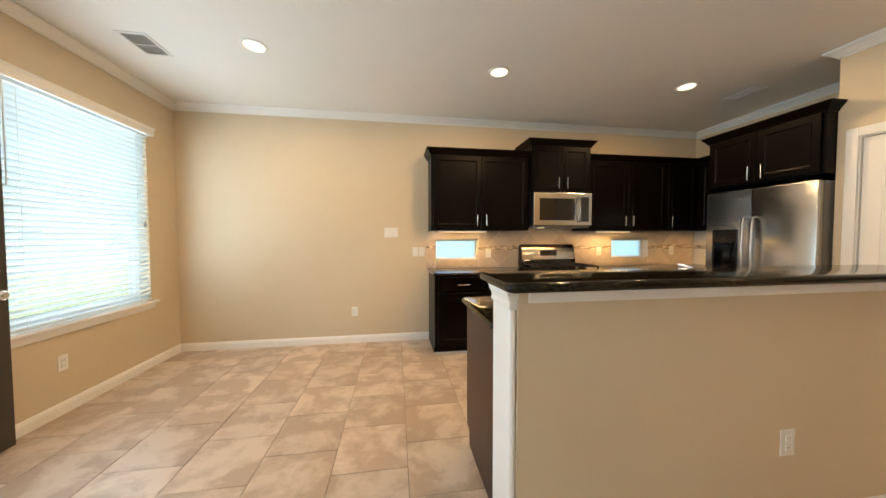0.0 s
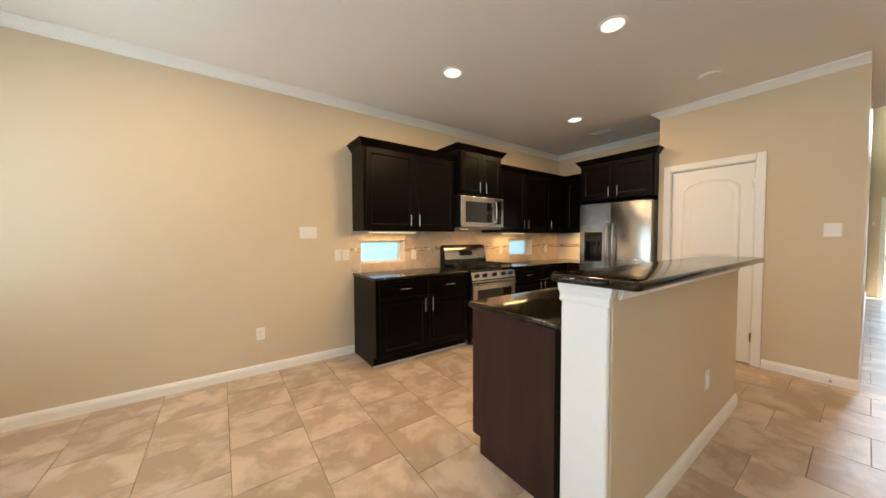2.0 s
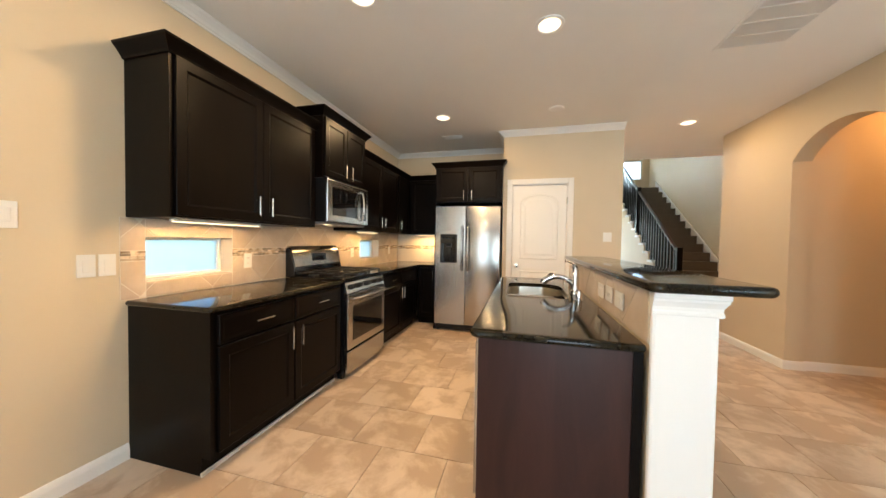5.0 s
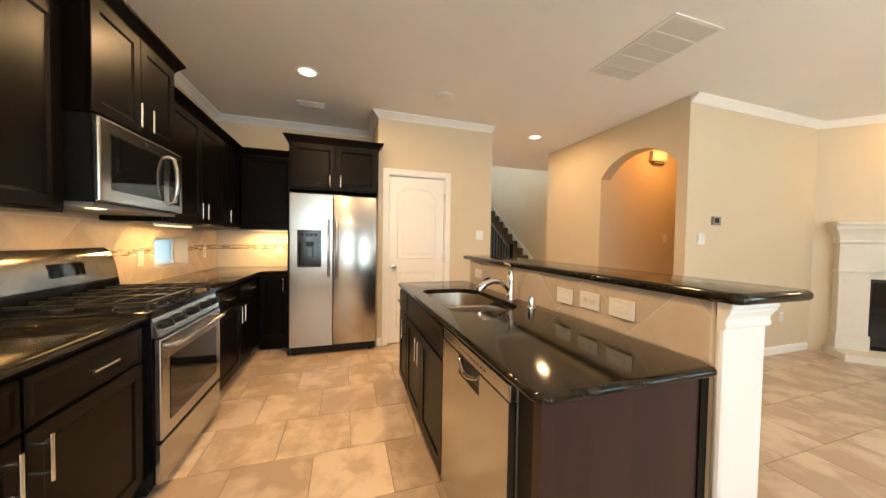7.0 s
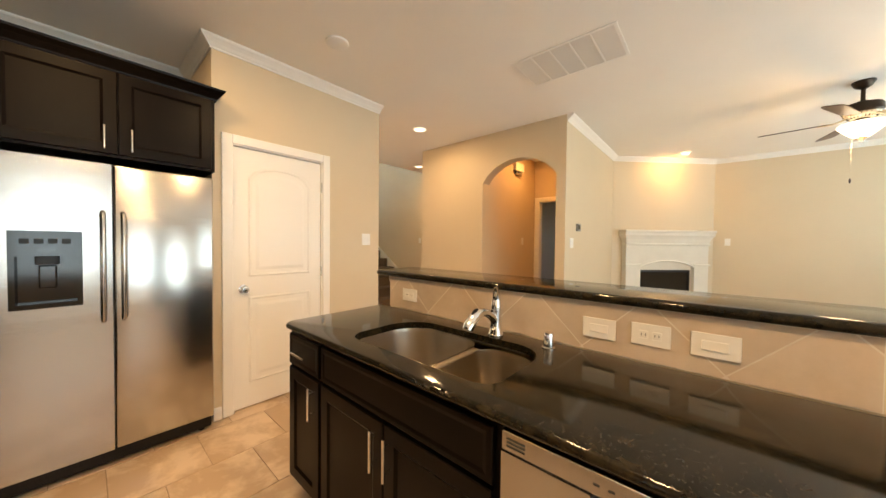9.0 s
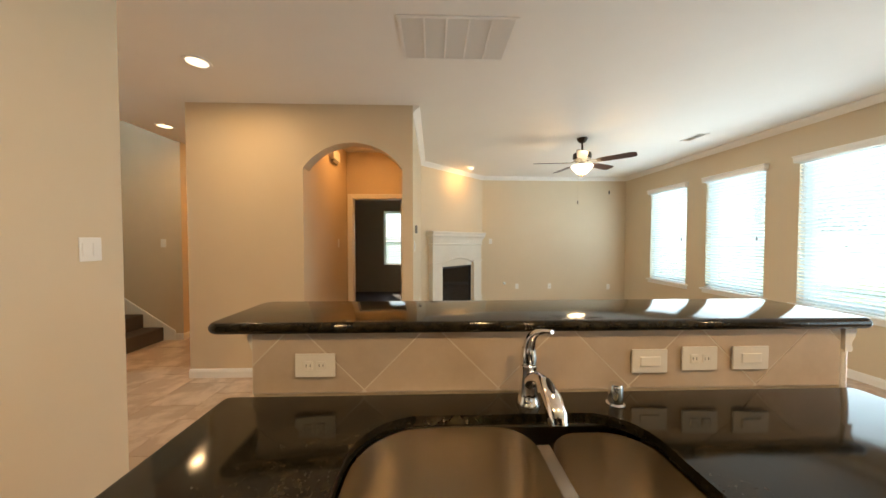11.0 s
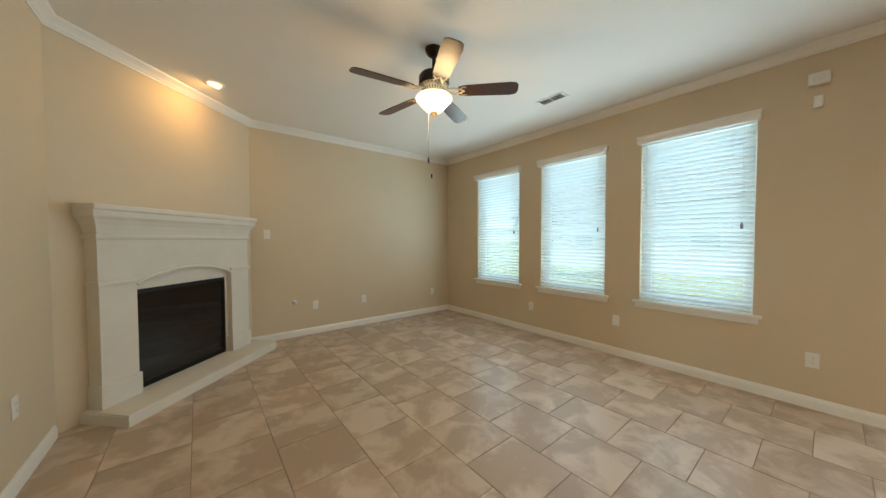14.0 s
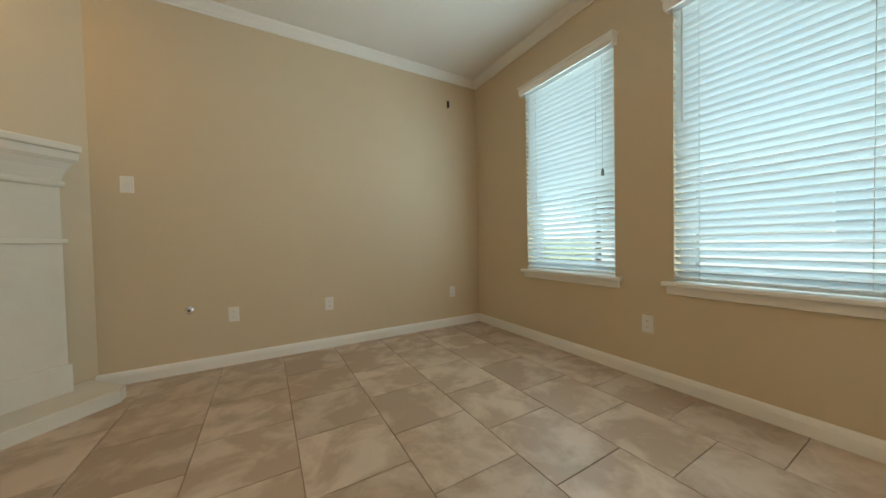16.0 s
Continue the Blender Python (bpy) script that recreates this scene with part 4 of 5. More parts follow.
for i, x in enumerate((0.085, 0.215, 0.378, 0.541, 0.671)):
    k = lathe(bmesh.new(), [(0, 0), (0.027, 0), (0.025, 0.008), (0.021, 0.028), (0.017, 0.032), (0, 0.032)], sides=18)
    box(k, -0.004, -0.020, 0.028, 0.004, 0.020, 0.040)
    k.transform(pose(x, 0.008, 0.835, 74, 0, 0))
    part("knob", k, BLACK, cp, "black round burner knob")
part("cooktop", boxes((0.002, 0.022, 0.886, RW - 0.002, 0.60, 0.915, 0.006)), ENAMEL, rg, "glossy black cooktop")
for gx in (0.02, 0.262, 0.504):
    bm = bmesh.new()
    gw, y0, y1, z = 0.232, 0.05, 0.575, 0.957
    for y in (y0, (y0 + y1) / 2, y1):
        box(bm, gx, y - 0.006, z - 0.014, gx + gw, y + 0.006, z)
    for x in (gx + 0.006, gx + gw - 0.006):
        box(bm, x - 0.006, y0, z - 0.014, x + 0.006, y1, z)
    for y in (y0 + (y1 - y0) * 0.25, y0 + (y1 - y0) * 0.75):
        box(bm, gx + gw / 2 - 0.005, y - 0.10, z - 0.012, gx + gw / 2 + 0.005, y + 0.10, z + 0.002)
        box(bm, gx + 0.012, y - 0.005, z - 0.012, gx + gw - 0.012, y + 0.005, z + 0.002)
    for x in (gx + 0.006, gx + gw - 0.006):
        for y in (y0, y1):
            box(bm, x - 0.007, y - 0.007, 0.914, x + 0.007, y + 0.007, z - 0.012)
    part("grate", bm, IRON, rg, "black cast-iron grate")
for x in (0.136, 0.378, 0.620):
    for y in (0.18, 0.445):
        part("burner", lathe(bmesh.new(), [(0.0, 0.915), (0.052, 0.915), (0.050, 0.922), (0.036, 0.924), (0.036, 0.932), (0.0, 0.934)], (x, y, 0), 20), IRON, rg)
bm = bmesh.new()
prof = [(0.545, 0.905), (0.605, 0.905), (0.645, 0.905), (0.645, 1.170), (0.635, 1.183), (0.618, 1.185), (0.598, 1.165), (0.562, 1.030), (0.552, 0.990)]
prism(bm, [(z, y) for y, z in prof], 0.0, RW, Matrix(((0, 0, 1, 0), (0, 1, 0, 0), (1, 0, 0, 0), (0, 0, 0, 1))))
part("back_riser", bm, ENAMEL, rg, "black enamel back riser")
bm = bmesh.new()
prism(bm, [(1.005, 0.549), (1.09, 0.562), (1.145, 0.578), (1.180, 0.597), (1.197, 0.618), (1.197, 0.642), (1.188, 0.642), (1.186, 0.620), (1.005, 0.560)], 0.012, RW - 0.012, Matrix(((0, 0, 1, 0), (0, 1, 0, 0), (1, 0, 0, 0), (0, 0, 0, 1))))
bg = part("backguard", bm, STEEL, rg, "curved stainless backguard with display", soft=True)
bm = boxes((-0.115, -0.002, -0.036, 0.115, 0.003, 0.036))
bm.transform(pose(RW / 2, 0.5625, 1.085, -10.0, 0, 0))
part("display", bm, DARKGLASS, bg)

# microwave
mw = thing("microwave", pose(1.722, 3.575, 0), "stainless over-range microwave with dark window and curved handle", "microwave")
part("body", boxes((0.0, 0.0, 1.425, 0.752, 0.42, 1.82)), BLACK, mw)
md = part("door", boxes((0.002, -0.028, 1.428, 0.750, -0.001, 1.818, 0.008)), STEEL, mw, "stainless door")
part("window", boxes((0.075, -0.0300, 1.490, 0.520, -0.0282, 1.750)), DARKGLASS, md)
part("keypad", boxes((0.585, -0.0300, 1.475, 0.705, -0.0282, 1.770)), DARKGLASS, md)
bm = tube(bmesh.new(), [(0.575, -0.028, 1.475), (0.572, -0.060, 1.490), (0.566, -0.075, 1.56), (0.564, -0.078, 1.62), (0.566, -0.075, 1.69), (0.572, -0.060, 1.755), (0.575, -0.028, 1.77)], 0.011, 12)
part("handle", bm, STEEL, md, "curved vertical handle", soft=True)
part("badge", lathe(bmesh.new(), [(0, 0), (0.011, 0), (0.011, 0.002), (0, 0.002)], sides=16), NICKEL, md).matrix_basis = pose(0.36, -0.028, 1.785, 90, 0, 0)
part("vent_grille", boxes((0.02, 0.01, 1.405, 0.735, 0.40, 1.425)), GREYPL, mw)
for x in (0.14,):
    part("task_lens", boxes((x - 0.035, 0.05, 1.402, x + 0.035, 0.09, 1.405)), LEDBAR, mw)

# ---- island with raised bar ----
IX0, IX1, IY0, IY1 = 0.530, 2.585, 1.405, 2.052
isl = thing("island", pose(0, 0, 0), "island cabinet run of dark espresso doors with a red-brown end panel", "island")
part("carcass", boxes((0.60, 1.408, 0.10, 0.672, 2.015, BZ), (1.300, 1.408, 0.10, 2.555, 2.015, BZ - 0.23), (1.300, 1.995, BZ - 0.23, 2.555, 2.015, BZ), (2.18, 1.408, BZ - 0.23, 2.555, 1.995, BZ),
                       (0.672, 1.408, 0.10, 1.300, 1.45, BZ), (0.62, 1.45, 0.0, 2.54, 1.945, 0.10)), ESPRESSO, isl)
ep = bmesh.new()
prism(ep, [(1.412, 0.0), (1.95, 0.0), (1.95, 0.10), (2.016, 0.10), (2.016, BZ), (1.412, BZ)], 0.565, 0.600, Matrix(((0, 0, 1, 0), (1, 0, 0, 0), (0, 1, 0, 0), (0, 0, 0, 1))))
part("end_panel", ep, MAHOGANY, isl, "red-brown stained wooden end panel")
part("corner_strip", boxes((0.560, 1.412, 0.0, 0.5648, 1.445, BZ)), ESPRESSO, isl)
IM = pose(2.555, 2.015, 0, 0, 0, 180)
for kind, a, b, lo, hi, hd in [("drawer", 0.02, 0.325, 0.70, 0.855, (0.172, 0.778, 0.13, False)), ("door", 0.02, 0.325, 0.12, 0.685, (0.285, 0.585, 0.15, True)),
                               ("false_front", 0.345, 1.235, 0.70, 0.855, None), ("door", 0.345, 0.787, 0.12, 0.685, (0.752, 0.585, 0.15, True)),
                               ("door", 0.793, 1.235, 0.12, 0.685, (0.828, 0.585, 0.15, True))]:
    bm = bmesh.new()
    front_panel(bm, a, b, lo, hi, -0.020, -0.001, *((0.055, 0.008) if kind == "door" else (0.018, 0.002)))
    f = part(kind, bm, ESPRESSO, isl)
    f.matrix_basis = IM
    if hd:
        pull(f, hd[0], hd[1], -0.020, hd[2], hd[3])
dw = thing("dishwasher", pose(1.297, 2.015, 0, 0, 0, 180), "stainless steel dishwasher with a pocket handle", "dishwasher")
part("tub", boxes((0.006, 0.0, 0.10, 0.619, 0.555, 0.868)), GREYPL, dw)
part("toe_plate", boxes((0.006, 0.05, 0.0, 0.619, 0.10, 0.099)), BLACK, dw)
ddo = part("door", boxes((0.008, -0.028, 0.115, 0.617, -0.001, 0.735), (0.008, -0.028, 0.735, 0.215, -0.001, 0.813), (0.415, -0.028, 0.735, 0.617, -0.001, 0.813), (0.215, -0.006, 0.735, 0.415, -0.001, 0.813)),
           STEEL, dw, "stainless door")
part("pocket", boxes((0.216, -0.0075, 0.737, 0.414, -0.0062, 0.812)), SLOT, ddo, "dark recessed handle pocket")
part("control_panel", boxes((0.008, -0.026, 0.815, 0.617, -0.001, 0.866, 0.004)), STEEL, dw, "pale stainless control strip")
for i in range(9):
    part("button", boxes((0.22 + i * 0.028, -0.0275, 0.838, 0.232 + i * 0.028, -0.0262, 0.842)), SLOT, dw)
for i in range(3):
    part("vent_slot", boxes((0.022, -0.0275, 0.829 + i * 0.009, 0.070, -0.0262, 0.833 + i * 0.009)), SLOT, dw)
bm = bmesh.new()
arcp = [(0.215 + 0.20 * s, -0.026 - 0.012 * math.sin(math.pi * s), 0.800 - 0.030 * math.sin(math.pi * s)) for s in np.linspace(0, 1, 13)]
tube(bm, arcp, [0.005] + [0.010] * 11 + [0.005], 12)
part("handle", bm, STEEL, ddo, "curved pocket handle", soft=True)

# island worktop with the sink cut out

big = rounded(1.672, 1.545, 2.125, 1.945, (0.10, 0.17, 0.09, 0.07), 8)
small = rounded(1.385, 1.580, 1.640, 1.945, (0.10, 0.09, 0.05, 0.07), 8)
hole = [p for p in rounded(1.378, 1.537, 2.132, 1.952, (0.13, 0.17, 0.09, 0.075), 8)]


worktop("island_countertop", nose_slab(IX0, IY0, IX1, IY1, (0.03, 0.025, 0.06, 0.045), CT0, CT1, hole), "black polished granite island top with a sink cutout")
sk = thing("sink", pose(0, 0, 0), "stainless double-bowl undermount sink", "sink")


def bowl(loop, depth):
    bm = bmesh.new()
    cx, cy = sum(p[0] for p in loop) / len(loop), sum(p[1] for p in loop) / len(loop)
    rings = []
    for k, z in ((1.0, CT0), (0.985, CT0 - 0.02), (0.955, CT0 - depth + 0.03), (0.90, CT0 - depth + 0.006), (0.80, CT0 - depth), (0.13, CT0 - depth - 0.004)):
        rings.append([bm.verts.new((cx + (x - cx) * k, cy + (y - cy) * k, z)) for x, y in loop])
    for r0, r1 in zip(rings, rings[1:]):
        for i in range(len(loop)):
            j = (i + 1) % len(loop)
            bm.faces.new((r0[i], r0[j], r1[j], r1[i]))
    bm.faces.new(rings[-1])
    return bm, cx, cy


for lp, dp in ((big, 0.21), (small, 0.18)):
    bm, cx, cy = bowl(lp, dp)
    part("bowl", bm, SINKSTEEL, sk, soft=True)
    part("drain", lathe(bmesh.new(), [(0.05, 0.0), (0.052, 0.004), (0.042, 0.005), (0.036, -0.001), (0.0, -0.001)], (cx, cy - 0.03, CT0 - dp), 24), CHROME, sk, soft=True)
bm = bmesh.new()
box(bm, 1.637, 1.62, CT0 - 0.012, 1.672, 1.945, CT0 - 0.001, 0.004)
box(bm, 1.375, 1.530, CT0 - 0.004, 2.135, 1.546, CT0 - 0.0005)
box(bm, 1.375, 1.944, CT0 - 0.004, 2.135, 1.956, CT0 - 0.0005)
part("divider", bm, SINKSTEEL, sk)

fc = thing("faucet", pose(1.648, 1.478, CT1), "chrome pull-out kitchen faucet with a top lever", "faucet")
part("base", lathe(bmesh.new(), [(0, 0), (0.036, 0), (0.036, 0.005), (0.031, 0.014), (0.026, 0.040), (0.0245, 0.075), (0.0235, 0.108), (0, 0.108)], sides=28), CHROME, fc, soft=True)
part("collar", lathe(bmesh.new(), [(0, 0.106), (0.0255, 0.107), (0.0255, 0.116), (0.0225, 0.119), (0.0225, 0.123), (0.0250, 0.126), (0.0240, 0.146), (0.0200, 0.168), (0, 0.176)], sides=28), CHROME, fc, soft=True)
spout = part("spout", tube(bmesh.new(), [(0, 0.008, 0.062), (0, 0.040, 0.092), (0, 0.078, 0.112), (0, 0.115, 0.120), (0, 0.150, 0.118), (0, 0.185, 0.103), (0, 0.212, 0.080), (0, 0.222, 0.064)],
             [0.019, 0.018, 0.017, 0.0175, 0.021, 0.0235, 0.0245, 0.021], 18), CHROME, fc, soft=True)
part("spray_button", tube(bmesh.new(), [(0, 0.150, 0.139), (0, 0.170, 0.134), (0, 0.190, 0.123)], [0.005, 0.009, 0.005], 12), BLACK, spout, "dark spray button", soft=True)
part("lever", tube(bmesh.new(), [(0, 0, 0.150), (-0.002, 0.003, 0.180), (-0.006, 0.012, 0.204), (-0.016, 0.030, 0.222), (-0.030, 0.056, 0.232), (-0.040, 0.076, 0.236)],
                   [0.0205, 0.0185, 0.0145, 0.0095, 0.0065, 0.0055], 14), CHROME, fc, soft=True)
sd = thing("soap_dispenser", pose(1.392, 1.495, CT1), "short chrome sink air gap cap", "air gap")
part("cap", lathe(bmesh.new(), [(0, 0), (0.026, 0), (0.026, 0.004), (0.020, 0.008), (0.020, 0.055), (0.017, 0.063), (0.0, 0.066)], sides=22), CHROME, sd, soft=True)

# bar wall, its end post and the raised top
bm = bmesh.new()
box(bm, 0.56, 1.190, 0, 2.505, 1.395, 1.101)
structure("wall_bar", bm, PAINT, "beige half wall behind the island", "wall")
post = thing("bar_post", pose(0, 0, 0), "white painted end post with a capital under the bar", "post")
part("shaft", boxes((0.532, 1.196, 0.0, 0.559, 1.400, 1.03, 0.012)), TRIM, post)
bm = bmesh.new()
sweep(bm, [(0.560, 1.194), (0.532, 1.194), (0.532, 1.402)][::-1], [(0.02, 1.020), (-0.003, 1.020), (-0.006, 1.026), (-0.006, 1.034), (-0.003, 1.040), (-0.004, 1.052), (-0.010, 1.064), (-0.015, 1.072), (-0.015, 1.080), (-0.019, 1.084), (-0.019, 1.101), (0.02, 1.101)])
part("capital", bm, TRIM, post)
bm = bmesh.new()
sweep(bm, [(0.562, 1.19), (2.505, 1.19), (2.505, 1.39)][::-1], BASE)
structure("baseboard", bm, TRIM, "white painted baseboard", "baseboard")
bm = bmesh.new()
sweep(bm, [(0.60, 1.19), (2.505, 1.19), (2.505, 1.39)][::-1], [(0, 1.045), (0.008, 1.045), (0.012, 1.06), (0.020, 1.078), (0.020, 1.101), (0, 1.101)])
structure("trim", bm, TRIM, "white moulding under the bar top", "trim")
worktop("bar_countertop", nose_slab(0.474, 1.062, 2.640, 1.430, (0.035, 0.05, 0.045, 0.035), 1.102, 1.138), "black polished granite raised bar top")


def bar_face(u, v, out):
    return Vector((u, 1.395 + out, v))


bs = tagged(new("bar_backsplash"), "travertine tile backsplash laid diagonally under the bar", "backsplash", kind="structure")
part("grout_bed", boxes((0.566, 1.395, CT1, 2.505, 1.399, 1.101)), JOINT, bs)
diagonal_tiles(bs, [(0.566, 2.505, CT1, 1.101)], bar_face, shift=0.86)


# ---- living room ----
fp = thing("fireplace", FM, "white cast-stone fireplace with mantel, raised hearth and black firebox", "fireplace")
FC = 0.0                                    # the surround's middle along the wall


def fbox(rows, bev=0.004):
    bm = bmesh.new()
    for r in rows:
        box(bm, *r, bev)
    return bm


HT = 0.080
bm = bmesh.new()
prism(bm, [(-0.775, 0.0), (-0.775, -0.395), (0.81, -0.385), (0.87, -0.325), (0.87, 0.0)][::-1], 0.0, HT)
es = [e for e in bm.edges if abs(e.verts[0].co.z - HT) < 1e-5 and abs(e.verts[1].co.z - HT) < 1e-5]
bmesh.ops.bevel(bm, geom=es, offset=0.008, segments=2, affect="EDGES")
part("hearth", bm, STONE, fp, "low cast-stone hearth slab")
for s in (-1, 1):
    a, b = (FC - 0.72, FC - 0.47) if s < 0 else (FC + 0.47, FC + 0.72)
    part("leg", fbox([(a, -0.112, HT, b, 0.0, 0.985), (a - 0.012, -0.126, HT, b + 0.012, 0.0, HT + 0.17), (a - 0.016, -0.130, 0.975, b + 0.016 if s > 0 else b, 0.0, 1.005)]), STONE, fp)
# header with the shallow arch
bm = bmesh.new()
x0, x1, zs, zr, zt = FC - 0.47, FC + 0.47, 0.955, 0.105, 1.33
ar = [(x0 + (x1 - x0) * k, zs + zr * math.sin(math.pi * k) ** 0.75) for k in np.linspace(0, 1, 25)]
prism(bm, [(FC - 0.72, 1.005), (x0, 1.005)] [:1] + [(x0 - 0.001, 1.005)] + [(float(x), float(max(z, 0.955))) for x, z in ar] + [(x1 + 0.001, 1.005), (FC + 0.72, 1.005), (FC + 0.72, zt), (FC - 0.72, zt)],
      0.0, 0.106, Matrix(((1, 0, 0, 0), (0, 0, -1, 0), (0, 1, 0, 0), (0, 0, 0, 1))))
part("header", bm, STONE, fp)
bm = bmesh.new()
for off, d0, r in ((0.0, -0.118, 0.014), (0.028, -0.111, 0.008)):
    tube(bm, [(float(x), d0 + 0.01, float(z + off)) for x, z in ar], r, 8)
part("arch_moulding", bm, STONE, fp, soft=True)
# inner return panel behind the arch, framing the firebox
bm = bmesh.new()
box(bm, x0, -0.050, HT, x0 + 0.02, -0.004, 1.05)
box(bm, x1 - 0.02, -0.050, HT, x1, -0.004, 1.05)
box(bm, x0 + 0.02, -0.050, 0.905, x1 - 0.02, -0.004, 1.05)
part("inner_panel", bm, STONE, fp)
bm = bmesh.new()
prof = [(0.0, 1.31), (0.115, 1.31), (0.124, 1.318), (0.127, 1.330), (0.124, 1.342), (0.115, 1.350), (0.119, 1.375), (0.131, 1.418), (0.150, 1.455), (0.168, 1.476), (0.170, 1.520), (0.0, 1.520)]
sweep(bm, [(FC - 0.61, 0.0), (FC - 0.61, -0.001), (FC + 0.61, -0.001), (FC + 0.61, 0.0)][::-1], [(d, z) for d, z in prof])
part("mantel_moulding", bm, STONE, fp)
part("mantel_shelf", fbox([(FC - 0.788, -0.190, 1.521, FC + 0.788, 0.0, 1.565)], 0.010), STONE, fp)
fb = part("firebox", boxes((x0 + 0.02, -0.036, HT + 0.002, x1 - 0.02, -0.026, 0.904), (x0 + 0.02, -0.046, 0.868, x1 - 0.02, -0.036, 0.904), (x0 + 0.02, -0.046, HT + 0.002, x0 + 0.05, -0.036, 0.868),
                           (x1 - 0.05, -0.046, HT + 0.002, x1 - 0.02, -0.036, 0.868), (x0 + 0.05, -0.046, HT + 0.002, x1 - 0.05, -0.036, HT + 0.05)), BLACK, fp, "black metal firebox surround")
part("glass_front", boxes((x0 + 0.05, -0.0385, HT + 0.05, x1 - 0.05, -0.0365, 0.868)), DARKGLASS, fb)
for z in (0.35, 0.62):
    part("latch", boxes((x0 + 0.005, -0.060, z, x0 + 0.03, -0.0505, z + 0.012)), BLACK, fb)

# ceiling fan
fan = thing("ceiling_fan", pose(-0.075, -1.735, 0), "five-blade ceiling fan with lit bowl light and pull chain", "ceiling fan")
part("canopy", lathe(bmesh.new(), [(0, H), (0.068, H), (0.068, H - 0.012), (0.050, H - 0.045), (0.020, H - 0.065), (0, H - 0.066)], sides=28), BRONZE, fan, soft=True)
part("downrod", lathe(bmesh.new(), [(0.0, H - 0.06), (0.014, H - 0.06), (0.014, 2.585), (0.0, 2.585)], sides=14), BRONZE, fan, soft=True)
part("motor", lathe(bmesh.new(), [(0, 2.60), (0.035, 2.598), (0.045, 2.585), (0.105, 2.572), (0.116, 2.555), (0.118, 2.505), (0.108, 2.490), (0, 2.488)], sides=36), BRONZE, fan, soft=True)
part("vent_ring", lathe(bmesh.new(), [(0, 2.49), (0.108, 2.489), (0.098, 2.470), (0.070, 2.452), (0.045, 2.446), (0, 2.446)], sides=36), IVORY, fan, "ivory ribbed vent ring", soft=True)
bm = bmesh.new()
for i in range(24):
    a = 2 * math.pi * i / 24
    tube(bm, [(0.105 * math.cos(a), 0.105 * math.sin(a), 2.486), (0.072 * math.cos(a), 0.072 * math.sin(a), 2.452)], 0.0045, 6)
part("rib", bm, BRONZE, fan)
part("light_fitter", lathe(bmesh.new(), [(0, 2.446), (0.040, 2.446), (0.042, 2.425), (0.060, 2.418), (0.060, 2.408), (0, 2.408)], sides=28), BRONZE, fan, soft=True)
part("bowl", lathe(bmesh.new(), [(0.060, 2.414), (0.128, 2.410), (0.140, 2.398), (0.138, 2.384), (0.118, 2.360), (0.090, 2.330), (0.066, 2.305), (0.040, 2.290), (0.0, 2.286)], sides=36), BOWL, fan, "frosted glass bowl, lit", soft=True)
part("finial", lathe(bmesh.new(), [(0, 2.292), (0.028, 2.290), (0.030, 2.280), (0.014, 2.268), (0.008, 2.255), (0, 2.248)], sides=18), BRONZE, fan, soft=True)
ch = part("pull_chain", tube(bmesh.new(), [(0.052, 0.0, 2.40), (0.054, 0.0, 2.20), (0.054, 0.0, 1.935)], 0.0014, 6), IVORY, fan)
part("chain_fob", lathe(bmesh.new(), [(0, 0), (0.006, 0.004), (0.0075, 0.03), (0.004, 0.045), (0, 0.047)], (0.054, 0.0, 1.890), 12), BLADE, ch)
for i in range(5):
    ang = radians(-8 + 72 * i)
    bm = bmesh.new()
    out = [(0.19, -0.045), (0.25, -0.058), (0.575, -0.068), (0.620, -0.060), (0.638, -0.035), (0.638, 0.035), (0.620, 0.060), (0.575, 0.068), (0.25, 0.058), (0.19, 0.045)]
    prism(bm, out, -0.003, 0.003)
    bm.transform(pose(0, 0, 2.445, 0, 0, 0) @ Matrix.Rotation(ang, 4, "Z") @ Matrix.Rotation(radians(-12), 4, "X"))
    bl = part("blade", bm, BLADE, fan, "dark walnut blade")
    bm = bmesh.new()
    for s in (-1, 1):
        tube(bm, [(0.085, 0.0, 0.018), (0.12, 0.022 * s, 0.004), (0.16, 0.034 * s, -0.006), (0.20, 0.020 * s, -0.006), (0.235, 0.0, -0.006)], 0.0065, 8)
        tube(bm, [(0.20, 0.020 * s, -0.006), (0.225, 0.045 * s, -0.006), (0.25, 0.040 * s, -0.006)], 0.005, 8)
    bm.transform(pose(0, 0, 2.448, 0, 0, 0) @ Matrix.Rotation(ang, 4, "Z") @ Matrix.Rotation(radians(-12), 4, "X"))
    part("blade_iron", bm, IVORY, bl, "scrolled ivory blade bracket", soft=True)
fl = bpy.data.lights.new("fan_light", "POINT")
fl.energy, fl.color, fl.shadow_soft_size = 4.2, WARM, 0.10
new("fan_light", fl).location = (-0.075, -1.735, 2.23)


# recessed lamps
def downlight(m, lit=True):
    d = thing("downlight", m, "white recessed ceiling light, lit warm" if lit else "white recessed ceiling disc, unlit", "downlight", "recessed lights in the ceiling")
    part("trim_ring", lathe(bmesh.new(), [(0.098, 0.0), (0.096, -0.006), (0.080, -0.008), (0.073, -0.004), (0.072, -0.0005), (0.098, 0.0)], sides=36), TRIM, d, soft=True)
    part("lens", lathe(bmesh.new(), [(0.0, -0.0035), (0.072, -0.0035), (0.072, -0.001), (0, -0.001)], sides=32), LENS, d, "glowing lens")
    return d


